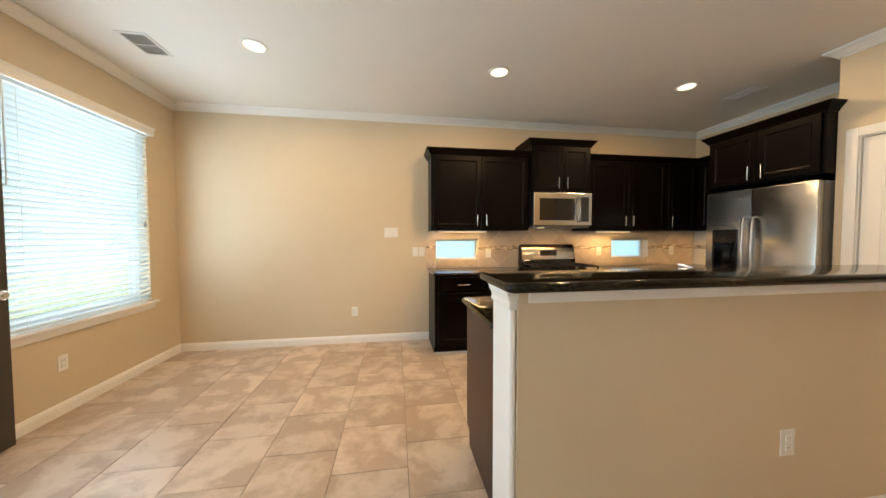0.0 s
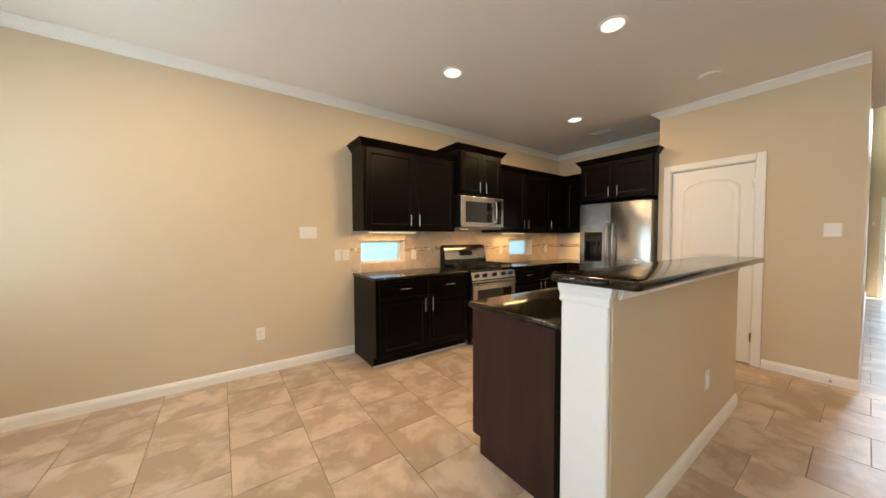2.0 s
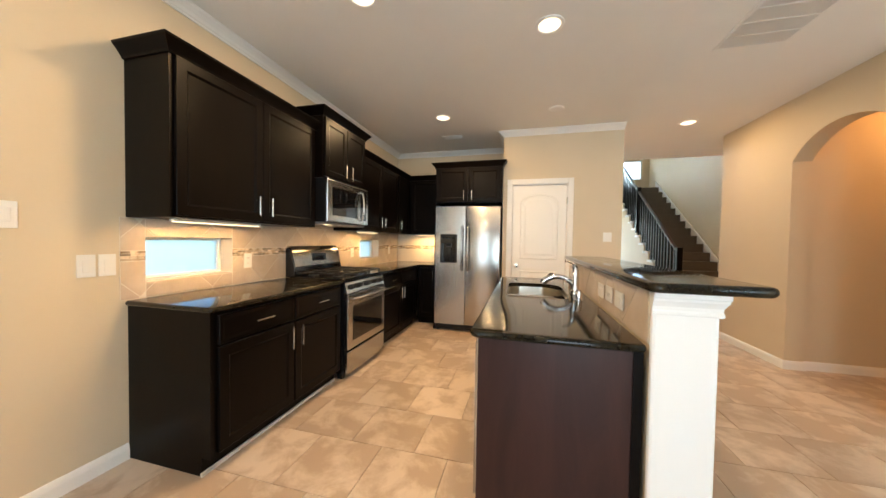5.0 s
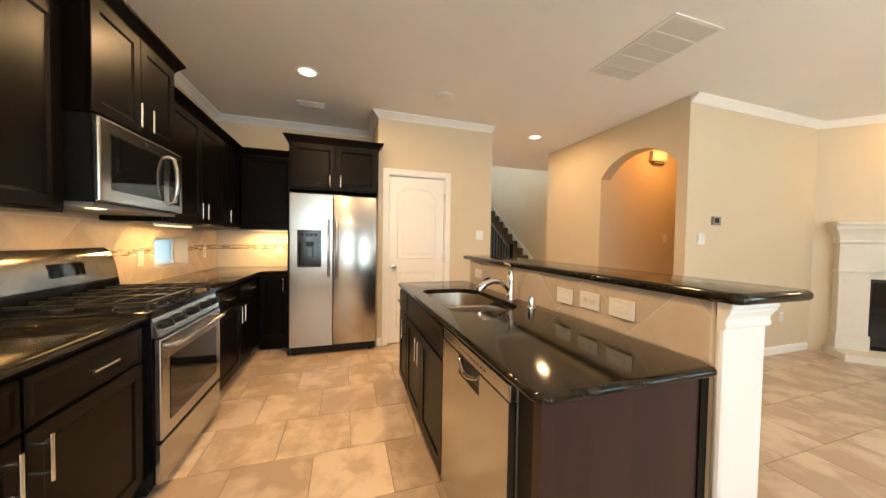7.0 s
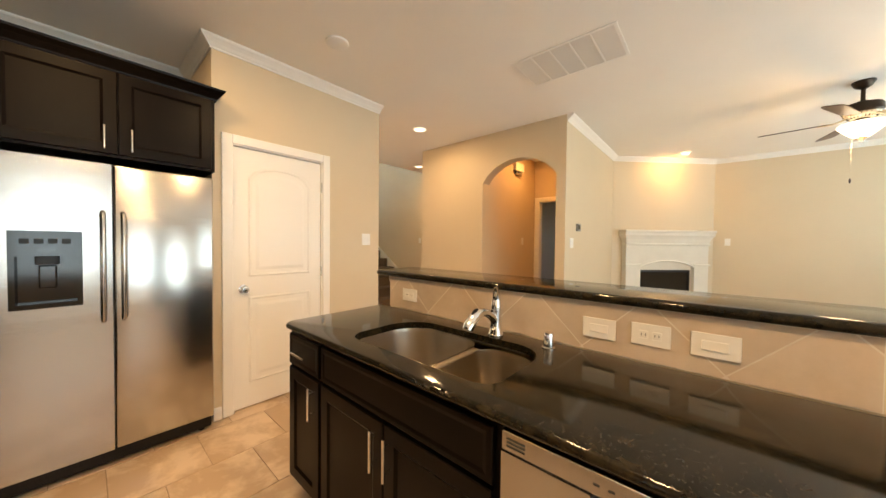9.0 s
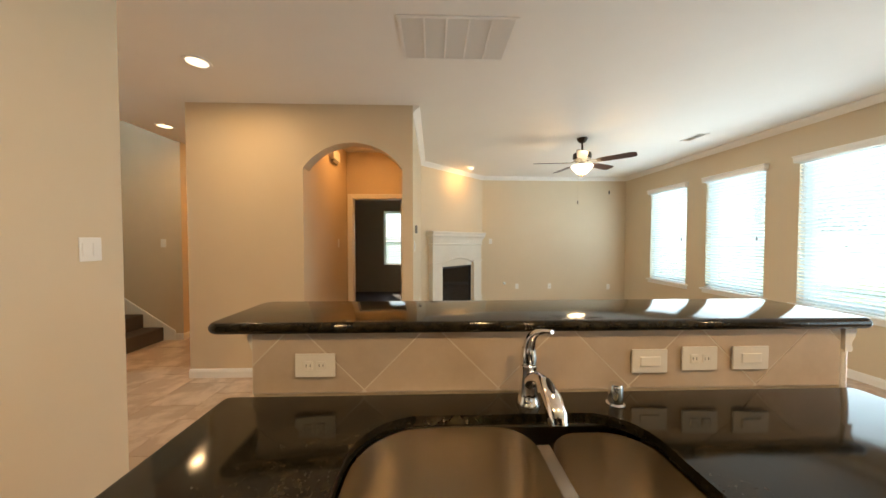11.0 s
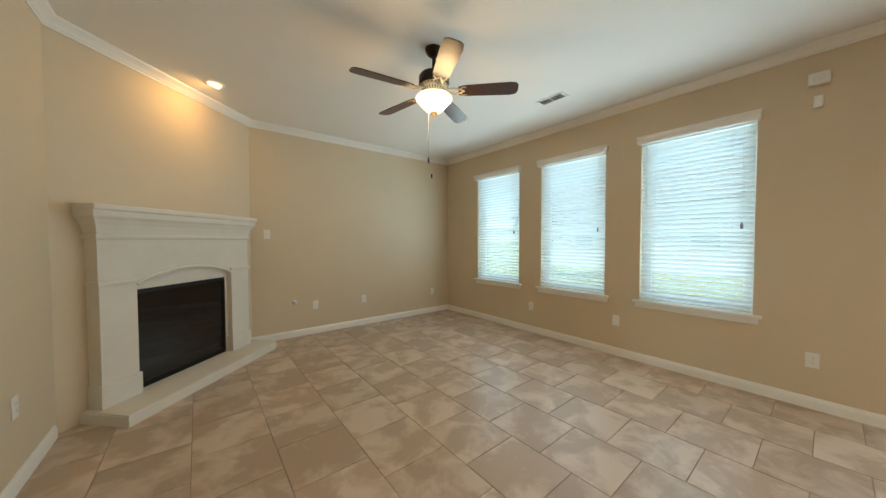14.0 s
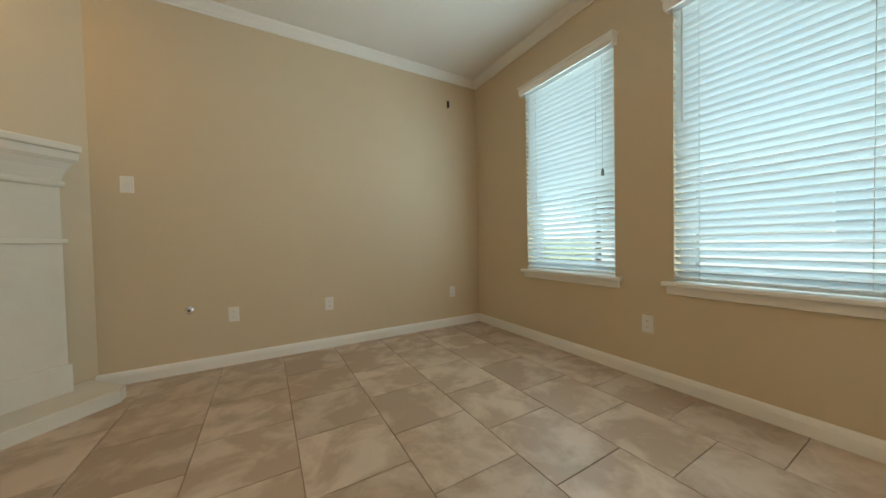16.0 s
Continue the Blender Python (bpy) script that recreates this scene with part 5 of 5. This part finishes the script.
SPOTS = [(-0.95, 2.76, 3.7), (1.05, 2.84, 4.5), (2.97, 2.82, 4.4), (1.575, 1.70, 4.4), (3.75, -0.09, 2.7), (5.15, -1.46, 1.5)]
dl = None
for x, y, w in SPOTS:
    dl = downlight(pose(x, y, H)) if dl is None else copy_thing(dl, pose(x, y, H))
    area_lamp("downlight_beam", pose(x, y, H - 0.012), 0.14, 0.14, w, WARM, "DISK")
copy_thing(dl, pose(2.84, -1.75, H))
AMBER = (1.0, 0.43, 0.11)
area_lamp("hall_beam", pose(2.84, -1.75, H - 0.012), 0.14, 0.14, 2.0, AMBER, "DISK")
copy_thing(dl, pose(4.9, -3.6, H))
area_lamp("passage_beam", pose(4.9, -3.6, H - 0.012), 0.14, 0.14, 6.0, AMBER, "DISK")
# eyeball spot above the fireplace, aimed at the wall
ey = thing("eyeball_light", pose(1.225, -3.42, H), "white eyeball ceiling spot aimed at the fireplace wall", "spotlight")
part("trim_ring", lathe(bmesh.new(), [(0.085, 0.0), (0.083, -0.006), (0.062, -0.010), (0.055, -0.004), (0.055, 0.0)], sides=32), TRIM, ey, soft=True)
bm = lathe(bmesh.new(), [(0.055, 0.0), (0.052, -0.02), (0.042, -0.034), (0.040, -0.030), (0.0, -0.022)], sides=28)
bm.transform(Matrix.Rotation(radians(-22), 4, Vector((0.707, 0.707, 0))))
part("ball", bm, LENS, ey, "glowing lens")
area_lamp("eyeball_beam", look((1.225, -3.42, H - 0.045), (1.42, -3.61, 2.28)), 0.08, 0.08, 1.1, (1.0, 0.52, 0.16), "DISK")

# under-cabinet light bars
for nm, c, ln, rz, w in (("strip", (0.93, 3.80), 0.60, 0, 1.1), ("strip", (2.95, 3.80), 0.50, 0, 1.0), ("strip", (4.22, 3.35), 0.45, 90, 1.4)):
    u = thing("cabinet_light", pose(c[0], c[1], UZ, 0, 0, rz), "slim lit light bar under the wall cabinets", "light bar", "under-cabinet lights")
    part("housing", boxes((-ln / 2, -0.02, -0.016, ln / 2, 0.02, -0.0005)), TRIM, u)
    part("diffuser", boxes((-ln / 2 + 0.01, -0.015, -0.020, ln / 2 - 0.01, 0.015, -0.0162)), LEDBAR, u, "glowing diffuser")
    area_lamp("cabinet_beam", pose(c[0], c[1], UZ - 0.023, 0, 0, rz), ln, 0.03, w, (1.0, 0.57, 0.21))
area_lamp("microwave_beam", pose(2.10, 3.66, 1.400), 0.5, 0.05, 0.5, (1.0, 0.55, 0.18))


# vents
def vent(m, w, d, bars, label, along=True, mat=PLATE):
    v = thing("ceiling_vent", m, label, "vent")
    f = 0.022
    part("frame", boxes((-w / 2, -d / 2, -0.006, -w / 2 + f, d / 2, 0), (w / 2 - f, -d / 2, -0.006, w / 2, d / 2, 0), (-w / 2 + f, -d / 2, -0.006, w / 2 - f, -d / 2 + f, 0), (-w / 2 + f, d / 2 - f, -0.006, w / 2 - f, d / 2, 0)), mat, v)
    # no duct is cut: a flat grey sheet gives the shade between the slats
    part("backing", boxes((-w / 2 + f, -d / 2 + f, -0.001, w / 2 - f, d / 2 - f, -0.0002)), DUCT_SHADE, v)
    bm0 = bmesh.new()
    n = int((d - 2 * f) / 0.016)
    box(bm0, -w / 2 + f, -0.005, -0.0006, w / 2 - f, 0.005, 0.0006)
    s0 = part("slat", bm0, mat, v)
    for i in range(n):
        ob = s0 if i == 0 else new("slat", s0.data)
        ob.parent = v
        ob.matrix_basis = pose(0, -d / 2 + f + 0.010 + i * (d - 2 * f - 0.02) / max(1, n - 1), -0.0045, 32, 0, 0)
    for k in range(1, bars):
        x = -w / 2 + f + k * (w - 2 * f) / bars
        part("divider", boxes((x - 0.006, -d / 2 + f, -0.0085, x + 0.006, d / 2 - f, -0.0062)), mat, v)
    return v


vent(pose(1.775, 0.235, H), 0.76, 0.46, 5, "large white return air grille in the ceiling")
vent(pose(3.69, 2.85, H, 0, 0, 90), 0.30, 0.15, 2, "small white supply vent in the ceiling")
vent(pose(-1.54, -1.64, H, 0, 0, 90), 0.30, 0.15, 2, "small white supply vent in the ceiling")
vent(pose(-1.76, 2.86, H, 0, 0, 90), 0.30, 0.20, 2, "small white supply vent in the ceiling")
sm = thing("smoke_detector", pose(2.985, 1.51, H), "round white ceiling speaker cover", "detector")
part("cover", lathe(bmesh.new(), [(0, -0.018), (0.055, -0.018), (0.078, -0.010), (0.082, 0.0), (0, 0)], sides=30), PLATE, sm, soft=True)


# switches, sockets, small wall things
def plate(kind, m, w=0.072, h=0.116, n=1, label=""):
    t = thing(kind, m, label, "switch" if "switch" in kind else "outlet")
    part("plate", boxes((-w / 2, -0.006, -h / 2, w / 2, 0, h / 2, 0.0025)), PLATE, t)
    for i in range(n):
        x = (i - (n - 1) / 2) * 0.046 * (1 if w < h or n > 1 else 1)
        if "switch" in kind and h < 0.1:
            part("rocker", boxes((-0.033, -0.010, -0.016, 0.033, -0.006, 0.016, 0.002)), PLATE, t)
        elif "switch" in kind:
            part("rocker", boxes((x - 0.016, -0.010, -0.032, x + 0.016, -0.006, 0.032, 0.002)), PLATE, t)
        else:
            for z in ((-0.020, 0.020) if w < h else (0.0,)):
                for dx in ((0.0,) if w < h else (-0.020, 0.020)):
                    s = part("socket", boxes((x + dx - 0.014, -0.0085, z - 0.014, x + dx + 0.014, -0.006, z + 0.014, 0.003)), PLATE, t)
                    part("slot", boxes((x + dx - 0.007, -0.0088, z - 0.004, x + dx - 0.005, -0.0084, z + 0.005), (x + dx + 0.005, -0.0088, z - 0.004, x + dx + 0.007, -0.0084, z + 0.005)), SLOT, s)
    return t


OL = "white double wall socket near the floor"
o = plate("wall_outlet", pose(-0.38, N, 0.385), label=OL)
for m in (pose(W, 2.755, 0.375, 0, 0, 90), pose(W, 0.13, 0.375, 0, 0, 90), pose(W, -1.29, 0.395, 0, 0, 90), pose(W, -2.42, 0.37, 0, 0, 90),
          pose(0.10, S, 0.40, 0, 0, 180), pose(-0.62, S, 0.40, 0, 0, 180), pose(-1.93, S, 0.38, 0, 0, 180), pose(LX, -2.43, 0.435, 0, 0, -90), pose(7.4, -0.868, 0.40, 0, 0, 180), pose(1.785, 1.19, 0.40)):
    copy_thing(o, m)
plate("light_switch", pose(0.066, N, 1.352), 0.165, 0.118, 3, "wide white switch plate on the beige wall")
plate("light_switch", pose(0.365, N, 1.11), n=1, label="white single switch plate")
plate("light_switch", pose(0.448, N, 1.11), n=1, label="white single switch plate")
plate("light_switch", pose(W, 0.605, 1.355, 0, 0, 90), 0.165, 0.118, 3, "wide white switch plate beside the patio door")
plate("light_switch", pose(PX, 0.803, 1.35, 0, 0, -90), 0.100, 0.118, 2, "white double switch plate beside the pantry")
plate("light_switch", pose(LX, -1.02, 1.335, 0, 0, -90), 0.115, 0.118, 2, "white double switch plate below the thermostat")
plate("light_switch", pose(0.685, S, 1.38, 0, 0, 180), n=1, label="white switch plate beside the fireplace")
plate("light_switch", pose(3.28, -2.05, 1.36, 0, 0, -90), n=1, label="white switch plate in the hall")
plate("light_switch", pose(5.70, -2.05, 1.36, 0, 0, 180), n=1, label="white switch plate beside the stairs")
for x, z in ((1.31, 1.085), (2.88, 1.10), (4.02, 1.10)):
    plate("wall_outlet", pose(x, N - 0.010, z), label="white socket set in the tile backsplash")
plate("wall_outlet", pose(E - 0.010, 3.30, 1.10, 0, 0, -90), label="white socket set in the tile backsplash")
plate("wall_outlet", pose(2.305, 1.405, 1.0, 0, 0, 180), 0.125, 0.075, 1, "white horizontal socket in the bar tile")
plate("light_switch", pose(1.228, 1.405, 1.0, 0, 0, 180), 0.118, 0.078, 1, "white switch plate in the bar tile")
plate("wall_outlet", pose(1.06, 1.405, 1.007, 0, 0, 180), 0.118, 0.078, 1, "white horizontal socket in the bar tile")
plate("light_switch", pose(0.888, 1.405, 1.007, 0, 0, 180), 0.122, 0.078, 1, "white switch plate in the bar tile")
th = thing("thermostat", pose(LX, -1.225, 1.525, 0, 0, -90), "small grey wall thermostat", "thermostat")
part("case", boxes((-0.060, -0.024, -0.045, 0.060, 0, 0.045, 0.005)), GREYPL, th)
part("screen", boxes((-0.040, -0.0255, -0.022, 0.025, -0.0242, 0.028)), DARKGLASS, th)
cm = thing("door_chime", pose(3.28, -1.83, 2.53, 0, 0, -90), "ivory door chime box high on the hall wall", "chime")
part("case", boxes((-0.14, -0.06, -0.06, 0.14, 0, 0.075, 0.012)), PLATE, cm)
part("sound_bar", boxes((-0.10, -0.045, -0.10, 0.10, -0.01, -0.061, 0.006)), GREYPL, cm)
al = thing("security_siren", pose(W, 0.12, 2.50, 0, 0, 90), "small white alarm siren high on the wall", "alarm")
part("case", boxes((-0.055, -0.05, -0.045, 0.055, 0, 0.045, 0.010)), PLATE, al)
part("grille", boxes((-0.030, -0.0515, -0.025, 0.030, -0.0502, 0.025)), CORD, al)
mo = thing("wall_sensor", pose(W, 0.12, 2.335, 0, 0, 90), "small white wall sensor", "sensor")
part("case", boxes((-0.026, -0.03, -0.045, 0.026, 0, 0.045, 0.008)), PLATE, mo)
gv = thing("gas_valve", pose(0.375, S, 0.465), "small round chrome gas valve plate on the wall", "valve")
part("escutcheon", lathe(bmesh.new(), [(0, 0.012), (0.012, 0.010), (0.030, 0.003), (0.032, 0), (0, 0)], sides=22), CHROME, gv, soft=True).matrix_basis = pose(0, 0, 0, -90, 0, 0)
part("key_socket", lathe(bmesh.new(), [(0, 0.020), (0.008, 0.020), (0.008, 0.008), (0, 0.008)], sides=14), SLOT, gv).matrix_basis = pose(0, 0, 0, -90, 0, 0)
tv = thing("cable_outlet", pose(-1.92, S, 2.45, 0, 0, 180), "small dark cable stub high on the wall", "cable")
part("stub", boxes((-0.008, -0.03, -0.035, 0.008, 0, 0.035, 0.004)), SLOT, tv)

# ---- stairs in the foyer ----
st = thing("staircase", pose(0, 0, 0), "brown carpeted staircase with white stepped skirt and dark railing", "stairs")
RISE_, RUN, X0, YN, YS = 0.185, 0.27, 5.72, -0.87, -2.05
for i in range(16):
    x = X0 + i * RUN
    bm = boxes((x - 0.02, YS + 0.03, i * RISE_, x + RUN + 0.02, YN - 0.03, (i + 1) * RISE_, 0.008))
    part("step", bm, CARPET, st, "brown carpeted step")
    part("tread_end", boxes((x - 0.03, YN - 0.029, (i + 1) * RISE_ - 0.045, x + RUN, YN + 0.035, (i + 1) * RISE_ + 0.004, 0.006)), TRIM, st)
    bm = boxes((x, YN - 0.029, 0.0, x + RUN, YN, (i + 1) * RISE_ - 0.046))
    part("skirt", bm, PAINT, st)
bm = bmesh.new()
box(bm, X0 + 16 * RUN - 0.02, YS, 2.80, FX, YN, 2.96)
part("landing", bm, CARPET, st)
bm = bmesh.new()
sk_p = [(X0 - 0.16, 0.0), (X0 - 0.16, 0.13), (X0 + 16 * RUN, 16 * RISE_ + 0.22), (X0 + 16 * RUN, 16 * RISE_ - 0.05), (X0 + 0.3, 0.0)]
prism(bm, sk_p, -YS - 0.02, -YS, Matrix(((1, 0, 0, 0), (0, 0, -1, 0), (0, 1, 0, 0), (0, 0, 0, 1))))
part("skirt_board", bm, TRIM, st, "white skirt board along the wall")
rail = thing("stair_railing", pose(0, 0, 0), "dark stained wooden stair railing with newel posts", "railing")


def nose(x):
    return (x - X0) / RUN * RISE_ + RISE_


part("handrail", tube(bmesh.new(), [(X0 + 0.05, YN - 0.03, nose(X0 + 0.05) + 0.90), (X0 + 15.5 * RUN, YN - 0.03, nose(X0 + 15.5 * RUN) + 0.90)], 0.032, 10), MAHOGANY, rail)
for x in (X0 + 0.05, X0 + 15.5 * RUN, X0 + 8 * RUN):
    part("newel_post", boxes((x - 0.045, YN - 0.075, nose(x) - 0.12, x + 0.045, YN + 0.015, nose(x) + 1.0, 0.008)), ESPRESSO, rail)
for i in range(16):
    for s in (0.25, 0.75):
        x = X0 + (i + s) * RUN
        if abs(x - X0 - 0.05) < 0.06 or abs(x - X0 - 8 * RUN) < 0.06:
            continue
        part("baluster", boxes((x - 0.016, YN - 0.046, (i + 1) * RISE_, x + 0.016, YN - 0.014, nose(x) + 0.88)), ESPRESSO, rail)
for i in range(6):
    part("baluster", boxes((X0 + 16 * RUN + 0.04 + i * 0.1, YN - 0.046, 2.96, X0 + 16 * RUN + 0.07 + i * 0.1, YN - 0.014, 3.86)), ESPRESSO, rail)

# ---- outside ----

def house(m, w, d, label):
    h = thing("neighbour_house", m, label, "house")
    part("wall", boxes((-w / 2, -d / 2, -0.2, w / 2, d / 2, 3.0)), SIDING, h)
    bm = bmesh.new()
    prism(bm, [(-d / 2 - 0.5, 2.95), (d / 2 + 0.5, 2.95), (0, 5.4)], -w / 2 - 0.5, w / 2 + 0.5, Matrix(((0, 0, 1, 0), (1, 0, 0, 0), (0, 1, 0, 0), (0, 0, 0, 1))))
    part("roof", bm, SHINGLE, h)
    for x in (-w * 0.3, 0.0, w * 0.3):
        wi = part("window", boxes((x - 0.55, -d / 2 - 0.05, 0.9, x + 0.55, -d / 2 - 0.001, 2.3)), VINYL, h)
        part("pane", boxes((x - 0.48, -d / 2 - 0.06, 0.97, x + 0.48, -d / 2 - 0.051, 2.23)), HAZEGLASS, wi)
    return h


house(pose(-19.5, -3, 0, 0, 0, 90), 17, 9, "pale neighbouring house with grey shingle roof")
house(pose(-21, 17, 0, 0, 0, 90), 15, 9, "pale house beyond the back lawn")
house(pose(38, -9, 0, 0, 0, -90), 16, 9, "pale house across the street")


def tree(m, height, spread, seed, label):
    rng = random.Random(seed)
    t = thing("garden_tree", m, label, "tree")
    bm = bmesh.new()
    hh = height * 0.45
    tube(bm, [(0, 0, -0.3), (0.03, 0.02, hh * 0.5), (0.0, 0.05, hh), (0.05, 0.0, height * 0.85)], [0.13, 0.10, 0.075, 0.02], 9)
    tips = []
    for i in range(11):
        a = rng.uniform(0, 6.28)
        z0 = rng.uniform(hh * 0.8, height * 0.75)
        r = spread * rng.uniform(0.55, 1.0) * (1.15 - z0 / height * 0.5)
        e = (r * math.cos(a), r * math.sin(a), z0 + rng.uniform(0.3, 0.9) * height * 0.2)
        tube(bm, [(0.02, 0.02, z0), (e[0] * 0.5, e[1] * 0.5, z0 + (e[2] - z0) * 0.6), e], [0.04, 0.025, 0.008], 6)
        tips.append(e)
    part("trunk", bm, BARK, t)
    vs, fs = [], []
    for e in tips + [(0, 0, height * 0.9), (0.2, 0.2, height * 0.8)]:
        for k in range(190):
            c = Vector(e) * rng.uniform(0.72, 1.05) + Vector((rng.gauss(0, 0.34), rng.gauss(0, 0.34), rng.gauss(0, 0.27))) * spread * 0.55
            u = Vector((rng.gauss(0, 1), rng.gauss(0, 1), rng.gauss(0, 1))).normalized()
            v = u.orthogonal().normalized()
            s = rng.uniform(0.04, 0.075)
            b = len(vs)
            vs += [tuple(c + u * s), tuple(c + v * s * 0.5), tuple(c - u * s), tuple(c - v * s * 0.5)]
            fs.append((b, b + 1, b + 2, b + 3))
    me = bpy.data.meshes.new("crown")
    me.from_pydata(vs, [], fs)
    me.materials.append(LEAF)
    cr = new("crown", me)
    cr.parent = t
    tagged(cr, kind="stuff")
    return t


tree(pose(25.0, 0.3, -0.2), 5.0, 2.2, 4, "young leafy tree on the front lawn")
tree(pose(-11.0, 3.9, -0.2), 4.6, 1.9, 9, "leafy green tree on the back lawn")
tree(pose(-11.0, -8.5, -0.2), 4.2, 1.7, 12, "leafy green tree on the back lawn")

# ---- floor tiles ----
TP, TX, TY = 0.4165, 0.1805, 2.240
near, far_bm = tagged(new("floor_tiles"), "large beige mottled floor tiles with dark joints, staggered", "floor", kind="structure"), bmesh.new()


def tile_mesh(x0, y0, x1, y1):
    """A tile with eased edges, about its own centre."""
    bm = bmesh.new()
    e = 0.0015
    lo = [bm.verts.new(p) for p in ((x0, y0, -0.008), (x1, y0, -0.008), (x1, y1, -0.008), (x0, y1, -0.008))]
    md = [bm.verts.new((v.co.x, v.co.y, -0.0012)) for v in lo]
    hi = [bm.verts.new(p) for p in ((x0 + e, y0 + e, 0), (x1 - e, y0 + e, 0), (x1 - e, y1 - e, 0), (x0 + e, y1 - e, 0))]
    for a, b in ((lo, md), (md, hi)):
        for i in range(4):
            bm.faces.new((a[i], a[(i + 1) % 4], b[(i + 1) % 4], b[i]))
    bm.faces.new(hi)
    return bm


g = 0.0019
full = None
rng = random.Random(8)
count = 0
for k in range(-7, 26):
    cx = TX + (k + 0.5) * TP
    for j in range(-20, 10):
        cy = TY + (j + (0.5 if k % 2 else 0.0)) * TP
        x0, x1 = max(cx - TP / 2 + g, W - 0.02), min(cx + TP / 2 - g, FX - 0.01)
        y0, y1 = max(cy - TP / 2 + g, -5.0 if cx > 4.4 else -2.555 if cx > LX + 0.2 else S - 0.02), min(cy + TP / 2 - g, N - 0.002 if cx < 4.3 else PY + 0.02)
        if x1 - x0 < 0.02 or y1 - y0 < 0.02:
            continue
        if cx > LX + 0.3 and cy < AY - 0.5 and 3.5 < cx < 4.2:
            continue
        if cx < 4.35:
            if x1 - x0 > TP - 2 * g - 1e-4 and y1 - y0 > TP - 2 * g - 1e-4:
                ob = full = part("tile", tile_mesh(-TP / 2 + g, -TP / 2 + g, TP / 2 - g, TP / 2 - g), TILE, near) if full is None else full
                if count:
                    ob = new("tile", full.data)
                    ob.parent = near
                count += 1
            else:
                ob = part("tile", tile_mesh(x0 - cx, y0 - cy, x1 - cx, y1 - cy), TILE, near)
            ob.matrix_basis = pose(cx, cy, rng.uniform(-0.0003, 0.0003))
        else:
            b2 = tile_mesh(x0, y0, x1, y1)
            me = bpy.data.meshes.new("tmp")
            b2.to_mesh(me)
            b2.free()
            far_bm.from_mesh(me)
            bpy.data.meshes.remove(me)
tagged(part("foyer_tiles", far_bm, TILE_FAR, near), kind="stuff")
